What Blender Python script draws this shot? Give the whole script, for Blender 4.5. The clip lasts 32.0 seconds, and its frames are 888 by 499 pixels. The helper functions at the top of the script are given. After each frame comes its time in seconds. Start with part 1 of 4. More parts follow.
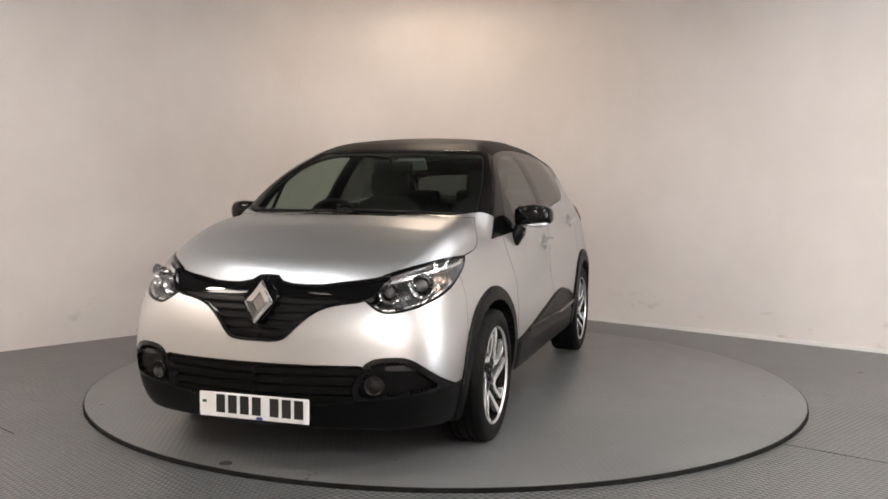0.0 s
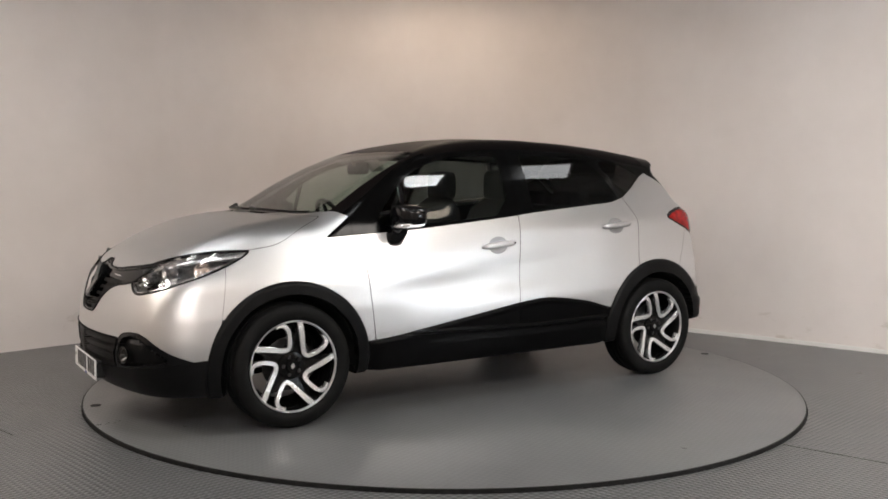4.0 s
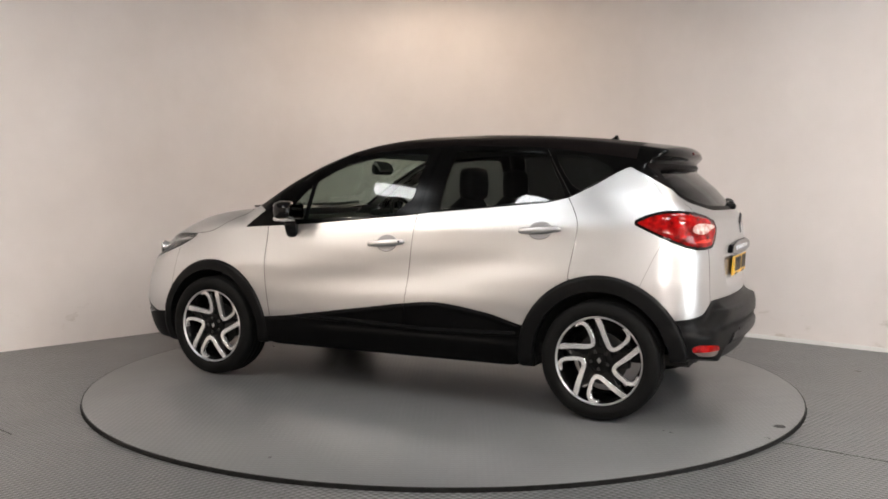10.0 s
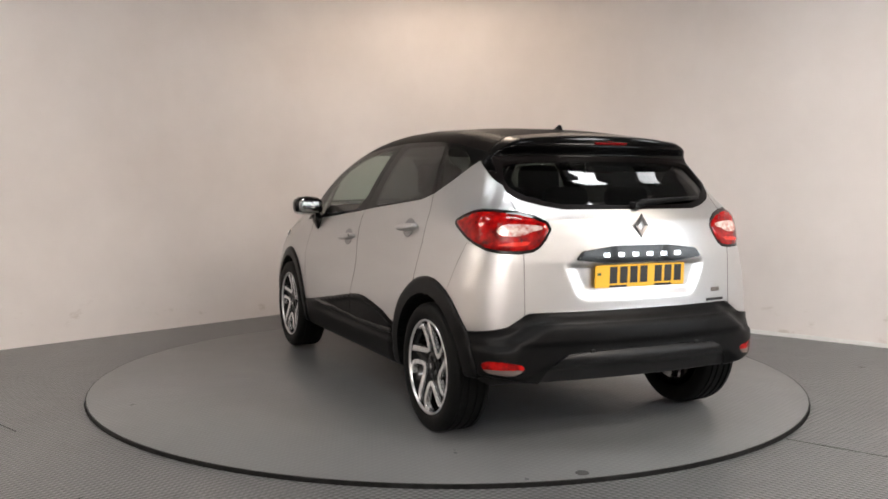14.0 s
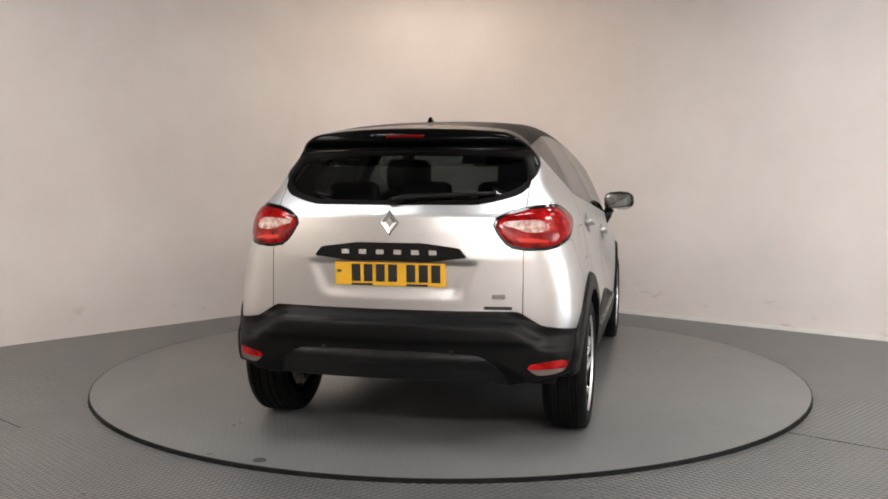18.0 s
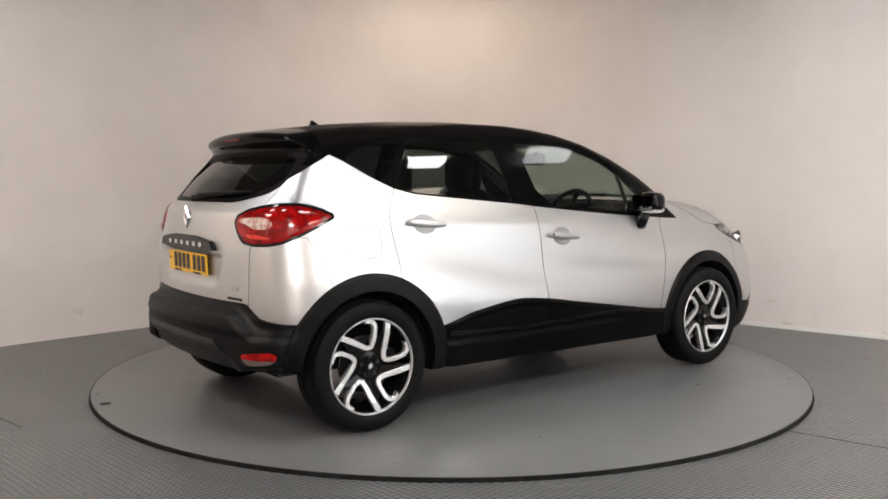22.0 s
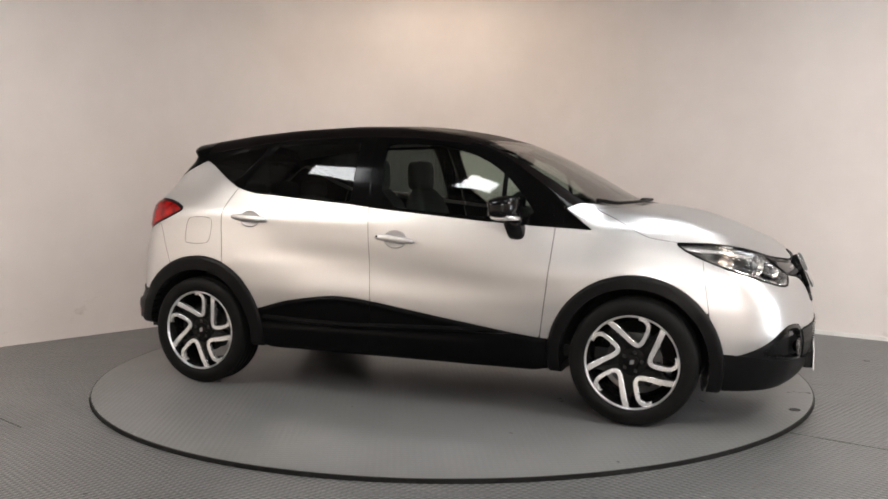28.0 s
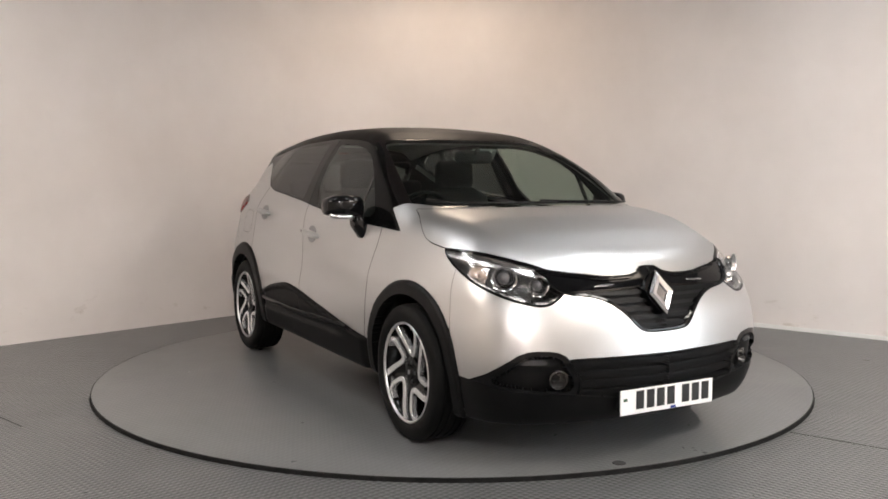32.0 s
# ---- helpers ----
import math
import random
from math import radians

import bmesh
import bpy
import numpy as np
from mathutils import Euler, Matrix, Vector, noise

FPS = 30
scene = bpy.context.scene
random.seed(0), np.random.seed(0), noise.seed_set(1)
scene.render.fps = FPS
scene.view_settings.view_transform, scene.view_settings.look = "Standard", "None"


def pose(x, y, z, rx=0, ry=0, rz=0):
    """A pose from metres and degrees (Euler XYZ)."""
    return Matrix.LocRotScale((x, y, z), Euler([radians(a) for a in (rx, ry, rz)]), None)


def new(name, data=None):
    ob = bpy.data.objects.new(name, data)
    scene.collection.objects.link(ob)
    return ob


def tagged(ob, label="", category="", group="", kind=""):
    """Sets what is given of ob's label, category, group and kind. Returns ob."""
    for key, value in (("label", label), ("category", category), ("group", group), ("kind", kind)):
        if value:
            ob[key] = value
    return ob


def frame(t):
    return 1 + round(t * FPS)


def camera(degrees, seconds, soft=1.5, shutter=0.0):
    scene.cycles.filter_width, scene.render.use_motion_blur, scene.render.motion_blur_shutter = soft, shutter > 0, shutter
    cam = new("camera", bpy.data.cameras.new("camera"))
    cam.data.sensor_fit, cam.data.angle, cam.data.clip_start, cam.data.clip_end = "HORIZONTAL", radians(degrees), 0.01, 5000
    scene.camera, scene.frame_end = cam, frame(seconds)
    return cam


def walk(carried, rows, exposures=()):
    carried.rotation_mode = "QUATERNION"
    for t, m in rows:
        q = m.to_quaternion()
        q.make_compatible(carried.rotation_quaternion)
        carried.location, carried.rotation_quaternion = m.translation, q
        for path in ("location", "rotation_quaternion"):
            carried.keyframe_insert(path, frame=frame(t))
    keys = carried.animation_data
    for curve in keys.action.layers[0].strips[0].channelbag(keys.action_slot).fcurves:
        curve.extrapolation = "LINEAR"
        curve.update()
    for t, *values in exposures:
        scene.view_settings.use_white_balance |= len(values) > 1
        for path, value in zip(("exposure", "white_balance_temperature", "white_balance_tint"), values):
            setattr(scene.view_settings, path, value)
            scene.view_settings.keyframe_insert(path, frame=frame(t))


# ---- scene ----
cam = camera(53.16, 32.0, soft=1.7)
EYE = (0.0, -5.801, 1.232)
walk(cam, [(t, pose(*EYE, 90 + pitch, -roll, yaw)) for t, yaw, pitch, roll in (
    (0, 0.198, -3.93, 0.42), (3, 0.13, -3.87, 0.37), (6, 0.085, -3.93, 0.34), (9, 0.055, -3.965, 0.31), (12, 0.055, -3.94, 0.25),
    (13.5, 0.20, -4.11, 0.19), (16, 0.295, -4.347, 0.09), (18, 0.36, -4.50, -0.03), (20, 0.39, -4.555, -0.10), (22, 0.395, -4.555, -0.13),
    (25.5, 0.42, -4.50, -0.09), (28, 0.445, -4.49, -0.05), (32, 0.45, -4.545, -0.02))],
     exposures=((0, 0.21), (2, 0.20), (3.1, 0.17), (4, -0.08), (6, -0.06), (8, 0.07), (9, 0.17), (11, 0.23), (14, 0.21), (17, 0.18), (20, 0.18), (22, 0.13), (23.2, -0.01), (25, 0.03), (27, 0.19), (32, 0.23)))

# the turntable's turn: seconds, degrees
TURN = ((0, 162.31), (1, 152.5), (2, 142.65), (3, 132.75), (4, 123.0), (5.5, 108.25), (7, 93.45), (8, 83.8), (9, 74.0),
        (10, 64.0), (11, 53.9), (12, 44.0), (13, 34.6), (14.5, 20.3), (16, 5.8), (17, -3.9), (18, -13.5), (19, -23.2),
        (20, -32.9), (21, -42.8), (22, -52.75), (23, -62.6), (24, -72.2), (25, -81.7), (26.5, -96.6), (28, -111.6),
        (29, -121.5), (30, -131.2), (31, -140.9), (32, -150.7))
CAR_AT = (0.160, 0.060)   # the car's middle, off the turntable's axle
DISC_R, FLOOR_Z = 2.220, -0.0196

# ---- light ----
world = bpy.data.worlds.new("room_dark")
scene.world = world
world.use_nodes = True
world.node_tree.nodes["Background"].inputs[0].default_value = (0.75, 0.8, 0.9, 1)
world.node_tree.nodes["Background"].inputs[1].default_value = 0.02


# ---- small tools ----
def clamp01(v):
    return np.clip(v, 0.0, 1.0)


def sstep(v, a, b):
    k = clamp01((v - a) / (b - a))
    return k * k * (3 - 2 * k)


def curve(pairs, soft=0.03):
    """A smooth function through pairs (place, value)."""
    xs, ys = np.array(sorted(pairs), float).T
    n = 1600
    g = np.linspace(xs[0] - 0.3, xs[-1] + 0.3, n)
    v = np.interp(g, xs, ys)
    lo, hi = (ys[1] - ys[0]) / (xs[1] - xs[0]), (ys[-1] - ys[-2]) / (xs[-1] - xs[-2])
    v = np.where(g < xs[0], ys[0] + lo * (g - xs[0]), v)
    v = np.where(g > xs[-1], ys[-1] + hi * (g - xs[-1]), v)
    d = g[1] - g[0]
    m = max(int(3 * soft / d), 1)
    k = np.exp(-0.5 * (np.arange(-m, m + 1) * d / soft) ** 2)
    v = np.convolve(np.pad(v, m, mode="reflect", reflect_type="odd"), k / k.sum(), "valid")
    return lambda q: np.interp(q, g, v)


def smax(a, b, k):
    h = np.maximum(k - np.abs(a - b), 0) / k
    return np.maximum(a, b) + h * h * k / 4


def smooth_loop(pts, rounds=2, closed=True):
    """Corner cutting: rounds the corners of an outline."""
    p = np.array(pts, float)
    for _ in range(rounds):
        q = np.roll(p, -1, 0) if closed else p[1:]
        a = p if closed else p[:-1]
        out = np.empty((2 * len(a), p.shape[1]))
        out[0::2], out[1::2] = a * 0.75 + q * 0.25, a * 0.25 + q * 0.75
        p = out if closed else np.vstack([p[:1], out, p[-1:]])
    return p


def poly_field(u, v, pts, rounds=2):
    """Signed distance to an outline, below zero inside."""
    p = smooth_loop(pts, rounds)
    a, b = p, np.roll(p, -1, 0)
    best, inside = np.full(len(u), 1e9), np.zeros(len(u), bool)
    for (ax, ay), (bx, by) in zip(a, b):
        ex, ey = bx - ax, by - ay
        t = clamp01(((u - ax) * ex + (v - ay) * ey) / (ex * ex + ey * ey + 1e-12))
        best = np.minimum(best, (u - ax - t * ex) ** 2 + (v - ay - t * ey) ** 2)
        if ay != by:
            inside ^= ((ay > v) != (by > v)) & (u < (v - ay) / (by - ay) * ex + ax)
    return np.where(inside, -1, 1) * np.sqrt(best)


# ---- materials ----
def node_mat(name, base, rough=0.5, metal=0.0, coat=0.0, spec=0.5):
    m = bpy.data.materials.new(name)
    m.use_nodes = True
    b = m.node_tree.nodes["Principled BSDF"]
    b.inputs["Base Color"].default_value = (*base, 1)
    b.inputs["Roughness"].default_value = rough
    b.inputs["Metallic"].default_value = metal
    b.inputs["Coat Weight"].default_value = coat
    b.inputs["Coat Roughness"].default_value = 0.04
    b.inputs["Specular IOR Level"].default_value = spec
    return m, m.node_tree, b


def link(tree, a, b):
    tree.links.new(a, b)


def coords(tree, kind="Object", scale=(1, 1, 1)):
    c, m = tree.nodes.new("ShaderNodeTexCoord"), tree.nodes.new("ShaderNodeMapping")
    m.inputs["Scale"].default_value = scale
    link(tree, c.outputs[kind], m.inputs["Vector"])
    return m.outputs["Vector"]


def grain(tree, vec, scale, detail=4.0, rough=0.6):
    n = tree.nodes.new("ShaderNodeTexNoise")
    n.inputs["Scale"].default_value, n.inputs["Detail"].default_value, n.inputs["Roughness"].default_value = scale, detail, rough
    link(tree, vec, n.inputs["Vector"])
    return n.outputs["Fac"]


def ramp(tree, fac, stops):
    r = tree.nodes.new("ShaderNodeValToRGB")
    while len(r.color_ramp.elements) < len(stops):
        r.color_ramp.elements.new(0.5)
    for e, (at, col) in zip(r.color_ramp.elements, stops):
        e.position, e.color = at, (*col, 1) if len(col) == 3 else col
    link(tree, fac, r.inputs["Fac"])
    return r.outputs["Color"]


def span(tree, fac, lo, hi):
    r = tree.nodes.new("ShaderNodeMapRange")
    r.inputs["To Min"].default_value, r.inputs["To Max"].default_value = lo, hi
    link(tree, fac, r.inputs["Value"])
    return r.outputs["Result"]


def relief(tree, bsdf, height, strength, dist=0.002):
    b = tree.nodes.new("ShaderNodeBump")
    b.inputs["Strength"].default_value, b.inputs["Distance"].default_value = strength, dist
    link(tree, height, b.inputs["Height"])
    link(tree, b.outputs["Normal"], bsdf.inputs["Normal"])


def mottled(name, dark, light, rough=(0.4, 0.6), scale=8.0, bump=0.1, bump_scale=200.0, dist=0.001, **kw):
    """A surface with cloudy colour, uneven gloss and fine relief."""
    m, t, b = node_mat(name, light, **kw)
    v = coords(t)
    f = grain(t, v, scale)
    link(t, ramp(t, f, ((0.3, dark), (0.7, light))), b.inputs["Base Color"])
    link(t, span(t, grain(t, v, scale * 3.1), *rough), b.inputs["Roughness"])
    if bump:
        relief(t, b, grain(t, v, bump_scale, 2.0), bump, dist)
    return m


def glass_mat(name, tint, gloss=1.0):
    """Thin glass: clear and tinted, with a mirror gloss that grows towards the rim."""
    m = bpy.data.materials.new(name)
    m.use_nodes = True
    t = m.node_tree
    t.nodes.clear()
    out, mix = t.nodes.new("ShaderNodeOutputMaterial"), t.nodes.new("ShaderNodeMixShader")
    clear, shine, face = t.nodes.new("ShaderNodeBsdfTransparent"), t.nodes.new("ShaderNodeBsdfGlossy"), t.nodes.new("ShaderNodeLayerWeight")
    power, scale = t.nodes.new("ShaderNodeMath"), t.nodes.new("ShaderNodeMapRange")
    clear.inputs["Color"].default_value = (*tint, 1)
    shine.inputs["Roughness"].default_value = 0.01
    face.inputs["Blend"].default_value = 0.5
    power.operation, power.inputs[1].default_value = "POWER", 5.0
    scale.inputs["To Min"].default_value, scale.inputs["To Max"].default_value = 0.045 * gloss, 1.0
    link(t, face.outputs["Facing"], power.inputs[0]), link(t, power.outputs[0], scale.inputs["Value"])
    link(t, scale.outputs["Result"], mix.inputs[0]), link(t, clear.outputs[0], mix.inputs[1]), link(t, shine.outputs[0], mix.inputs[2])
    link(t, mix.outputs[0], out.inputs[0])
    return m


def glow_mat(name, colour, strength):
    m, t, b = node_mat(name, (0.9, 0.9, 0.9), 0.5)
    b.inputs["Emission Color"].default_value, b.inputs["Emission Strength"].default_value = (*colour, 1), strength
    return m


def paint_mat():
    m, t, b = node_mat("silver_metallic_paint", (0.62, 0.62, 0.63), 0.42, 1.0, 0.15)
    v = coords(t)
    link(t, ramp(t, grain(t, v, 900, 1.0), ((0.35, (0.50, 0.50, 0.505)), (0.65, (0.64, 0.64, 0.642)))), b.inputs["Base Color"])
    link(t, span(t, grain(t, v, 5.0), 0.36, 0.41), b.inputs["Roughness"])
    return m


def floor_mat(name, plate, dark, light, tread):
    """Grey floor paint over tread plate: scuffed, with a low diamond relief."""
    m, t, b = node_mat(name, (0.16, 0.16, 0.16), 0.35)
    v = coords(t)
    big, fine = grain(t, v, 1.3, 5.0), grain(t, v, 30.0, 3.0)
    col = ramp(t, big, ((0.25, (dark * .97, dark, dark * 1.03)), (0.75, (light * .98, light, light * 1.01))))
    mix = t.nodes.new("ShaderNodeMix")
    mix.data_type, mix.blend_type = "RGBA", "MULTIPLY"
    mix.inputs["Factor"].default_value = 0.5
    link(t, col, mix.inputs["A"])
    link(t, ramp(t, fine, ((0.3, (0.88, 0.88, 0.88)), (0.65, (1, 1, 1)))), mix.inputs["B"])
    link(t, mix.outputs["Result"], b.inputs["Base Color"])
    link(t, span(t, grain(t, v, 4.0), 0.25, 0.33), b.inputs["Roughness"])
    waves = []
    for turn in (45, -45):
        mp = t.nodes.new("ShaderNodeMapping")
        mp.inputs["Rotation"].default_value = (0, 0, radians(turn + plate))
        link(t, v, mp.inputs["Vector"])
        w = t.nodes.new("ShaderNodeTexWave")
        w.inputs["Scale"].default_value = 10.5
        link(t, mp.outputs["Vector"], w.inputs["Vector"])
        waves.append(w.outputs["Fac"])
    mul = t.nodes.new("ShaderNodeMath")
    mul.operation = "MULTIPLY"
    link(t, waves[0], mul.inputs[0]), link(t, waves[1], mul.inputs[1])
    relief(t, b, span(t, mul.outputs[0], 0.0, 1.0), tread, 0.0035)
    return m


PAINT = paint_mat()
BLACK = node_mat("gloss_black_paint", (0.003, 0.003, 0.0034), 0.07, 0.0, 0.0, 0.26)[0]
ROOF_BLACK = node_mat("black_roof_paint", (0.005, 0.004, 0.004), 0.36, 0.0, 0.0, 0.03)[0]
FRAME_BLACK = node_mat("satin_black_window_frame", (0.002, 0.002, 0.002), 0.12, 0.0, 0.0, 0.12)[0]
PILLAR_BLACK = node_mat("satin_black_pillar", (0.002, 0.002, 0.002), 0.14, 0.0, 0.0, 0.08)[0]
TRIM = mottled("black_textured_plastic", (0.002, 0.002, 0.0022), (0.0038, 0.0038, 0.004), (0.36, 0.48), 20, 0.15, 900, 0.0005, spec=0.13)
RUBBER = mottled("tyre_rubber", (0.0025, 0.0025, 0.0025), (0.005, 0.005, 0.005), (0.5, 0.7), 15, 0.2, 300, spec=0.12)
DARK = node_mat("dark_inner_plastic", (0.007, 0.007, 0.007), 0.7, spec=0.3)[0]
CHROME = node_mat("chrome", (0.70, 0.70, 0.71), 0.14, 1.0)[0]
SATIN = node_mat("machined_aluminium", (0.78, 0.78, 0.79), 0.27, 0.75)[0]
GLASS = glass_mat("clear_window_glass", (0.56, 0.63, 0.585))
TINTED = glass_mat("tinted_window_glass", (0.115, 0.125, 0.125))
PRIVACY = glass_mat("dark_privacy_glass", (0.10, 0.11, 0.11))
LENS = glass_mat("clear_lamp_lens", (0.95, 0.95, 0.95))
RED_BACK = mottled("red_ribbed_lamp_lens", (0.055, 0.0005, 0.0008), (0.40, 0.004, 0.004), (0.06, 0.12), 22, 0.08, 90, 0.001, coat=0.0, spec=0.35)
PALE_LENS = node_mat("pale_clear_lens", (0.13, 0.10, 0.09), 0.15, 0.1, 0.0, 0.4)[0]
DEEP_RED = node_mat("unlit_dark_red_lens", (0.11, 0.002, 0.003), 0.12, 0.0, 0.0, 0.2)[0]
SILLMAT = mottled("black_satin_sill_plastic", (0.0016, 0.0016, 0.0018), (0.003, 0.003, 0.0032), (0.26, 0.36), 20, 0.08, 900, 0.0004, spec=0.05)
SKIDMAT = mottled("dark_grey_satin_plastic", (0.005, 0.005, 0.0055), (0.008, 0.008, 0.0085), (0.35, 0.45), 20, 0.1, 900, 0.0005, spec=0.25)
GREYLENS = node_mat("smoked_grey_lamp_lens", (0.05, 0.05, 0.052), 0.2, 0.3, 0.0, 0.3)[0]
HOUSING = node_mat("dark_chrome_housing", (0.22, 0.22, 0.222), 0.22, 0.85)[0]
AMBER = node_mat("amber_tinted_reflector", (0.76, 0.67, 0.61), 0.15, 0.9)[0]
PROJ = node_mat("projector_lens", (0.05, 0.05, 0.055), 0.03, 0.0, 1.0)[0]
FOGDISH = node_mat("smoked_fog_lamp", (0.016, 0.0155, 0.0155), 0.12, 0.6)[0]
LINING = mottled("grey_headlining", (0.20, 0.20, 0.19), (0.26, 0.26, 0.25), (0.8, 0.95), 20, 0.1)
CLEARISH = mottled("clear_ribbed_lens", (0.30, 0.02, 0.015), (0.80, 0.72, 0.66), (0.1, 0.25), 34, 0.3, 120, metal=0.2, coat=0.2)
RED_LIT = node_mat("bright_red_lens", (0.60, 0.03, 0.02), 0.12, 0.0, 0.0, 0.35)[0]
CHROME2 = node_mat("dull_chrome", (0.45, 0.45, 0.46), 0.15, 1.0)[0]
MIRROR = node_mat("mirror_silver", (0.14, 0.145, 0.145), 0.01, 1.0)[0]
# darker copy of the silver paint: the handle cups' shade is in the colour
CUP = node_mat("shaded_cup_paint", (0.33, 0.33, 0.34), 0.4, 0.8, 0.3)[0]
GREEN_INK = node_mat("dark_green_ink", (0.02, 0.07, 0.03), 0.5)[0]
BLUE = node_mat("blue_ink", (0.02, 0.04, 0.25), 0.5)[0]
# painted panels' edges coloured near-black for the shade in the shut lines
SHUT = node_mat("shut_line_shade", (0.006, 0.006, 0.006), 0.8)[0]
FABRIC = mottled("dark_grey_seat_cloth", (0.015, 0.015, 0.016), (0.03, 0.03, 0.032), (0.8, 0.95), 30, 0.3, 600)
WHITE_PLATE = node_mat("white_reflective_sheet", (0.78, 0.78, 0.78), 0.4)[0]
YELLOW_PLATE = node_mat("yellow_reflective_sheet", (0.75, 0.42, 0.02), 0.4)[0]
INK = node_mat("black_ink", (0.01, 0.01, 0.01), 0.5)[0]
WALL = mottled("painted_plaster_wall", (0.710, 0.657, 0.632), (0.788, 0.736, 0.712), (0.6, 0.8), 1.1, 0.12, 60, 0.002)


def scuff(mat, low, high):
    """Sparse grey kick and hand marks on a painted wall."""
    t = mat.node_tree
    b = t.nodes["Principled BSDF"]
    src = b.inputs["Base Color"].links[0].from_socket
    marks = ramp(t, grain(t, coords(t, "Object", (1.0, 1.0, 2.2)), 4.2, 6.0, 0.62), ((low, (1, 1, 1)), (high, (0.80, 0.775, 0.74))))
    sep, tall = t.nodes.new("ShaderNodeSeparateXYZ"), t.nodes.new("ShaderNodeMapRange")
    link(t, coords(t), sep.inputs[0])
    tall.interpolation_type = "SMOOTHSTEP"
    tall.inputs["From Min"].default_value, tall.inputs["From Max"].default_value = 0.45, 0.12
    link(t, sep.outputs["Z"], tall.inputs["Value"])
    mix = t.nodes.new("ShaderNodeMix")
    mix.data_type, mix.blend_type = "RGBA", "MULTIPLY"
    link(t, tall.outputs["Result"], mix.inputs["Factor"])
    link(t, src, mix.inputs["A"])
    link(t, marks, mix.inputs["B"])
    link(t, mix.outputs["Result"], b.inputs["Base Color"])


scuff(WALL, 0.60, 0.70)
WALL_DIM = mottled("cream_wall_paint", (0.60, 0.545, 0.50), (0.68, 0.62, 0.575), (0.6, 0.8), 1.1, 0.12, 60, 0.002)
CEIL = mottled("grey_ceiling_paint", (0.22, 0.22, 0.22), (0.29, 0.29, 0.29), (0.7, 0.9), 2.0, 0.05, 60)
FLOOR = floor_mat("grey_floor_paint", 0, 0.078, 0.104, 0.9)
DISC = floor_mat("grey_turntable_paint", 20, 0.104, 0.130, 0.22)
SKIRT = mottled("white_skirting_paint", (0.72, 0.71, 0.69), (0.8, 0.79, 0.77), (0.4, 0.6), 6, 0.05)
RIM_EDGE = mottled("black_steel_edge", (0.004, 0.004, 0.004), (0.013, 0.013, 0.013), (0.5, 0.7), 20, 0.2, spec=0.15)


# ---- mesh tools ----
def mesh_ob(name, verts, faces, mat, smooth=True, parent=None, label="", normals=None, edge_from=None):
    me = bpy.data.meshes.new(name)
    me.from_pydata([tuple(v) for v in np.asarray(verts).tolist()], [], [tuple(f) for f in (np.asarray(faces).tolist() if isinstance(faces, np.ndarray) else faces)])
    me.materials.append(mat)
    if edge_from is not None:
        me.materials.append(SHUT)
        me.polygons.foreach_set("material_index", [int(a <= i < b or a <= i - edge_from[2] < b) for a, b in [edge_from[:2]] for i in range(len(me.polygons))])
    me.shade_smooth() if smooth else me.shade_flat()
    if normals is not None:
        me.normals_split_custom_set_from_vertices([tuple(n) for n in normals.tolist()])
    ob = new(name, me)
    if parent:
        ob.parent = parent
    if label:
        tagged(ob, label)
    return ob


def part(name, bm, mat, parent, label="", smooth=False, m=None, angle=None):
    """One bmesh as one mesh object under a thing."""
    if m is not None:
        bm.transform(m)
    me = bpy.data.meshes.new(name)
    bm.to_mesh(me)
    bm.free()
    me.materials.append(mat)
    if angle is not None:
        me.shade_smooth()
        me.set_sharp_from_angle(angle=radians(angle))
    elif smooth:
        me.shade_smooth()
    ob = new(name, me)
    ob.parent = parent
    if label:
        tagged(ob, label)
    return ob


def box_bm(sx, sy, sz, bevel=0.0, seg=2, at=(0, 0, 0)):
    bm = bmesh.new()
    bmesh.ops.create_cube(bm, size=1, matrix=Matrix.Translation(at) @ Matrix.Diagonal((sx, sy, sz, 1)))
    if bevel:
        bmesh.ops.bevel(bm, geom=bm.edges[:], offset=bevel, segments=seg, affect="EDGES", profile=0.5)
    return bm


def lathe_bm(profile, seg=48, axis="X"):
    """Turns (along, radius) pairs round an axis."""
    bm = bmesh.new()
    rings = []
    for a, r in profile:
        ring = []
        for i in range(seg):
            c, s = math.cos(2 * math.pi * i / seg) * r, math.sin(2 * math.pi * i / seg) * r
            ring.append(bm.verts.new((a, c, s) if axis == "X" else (c, s, a) if axis == "Z" else (c, a, s)))
        rings.append(ring)
    for p, q in zip(rings, rings[1:]):
        for i in range(seg):
            j = (i + 1) % seg
            bm.faces.new((p[i], p[j], q[j], q[i]))
    return bm


def slab_bm(outline, depth, at=0.0):
    """An outline in x and z, given a depth along y."""
    bm = bmesh.new()
    a = [bm.verts.new((x, at, z)) for x, z in outline]
    f = bm.faces.new(a)
    r = bmesh.ops.extrude_face_region(bm, geom=[f])
    bmesh.ops.translate(bm, vec=(0, depth, 0), verts=[v for v in r["geom"] if isinstance(v, bmesh.types.BMVert)])
    bmesh.ops.recalc_face_normals(bm, faces=bm.faces[:])
    return bm


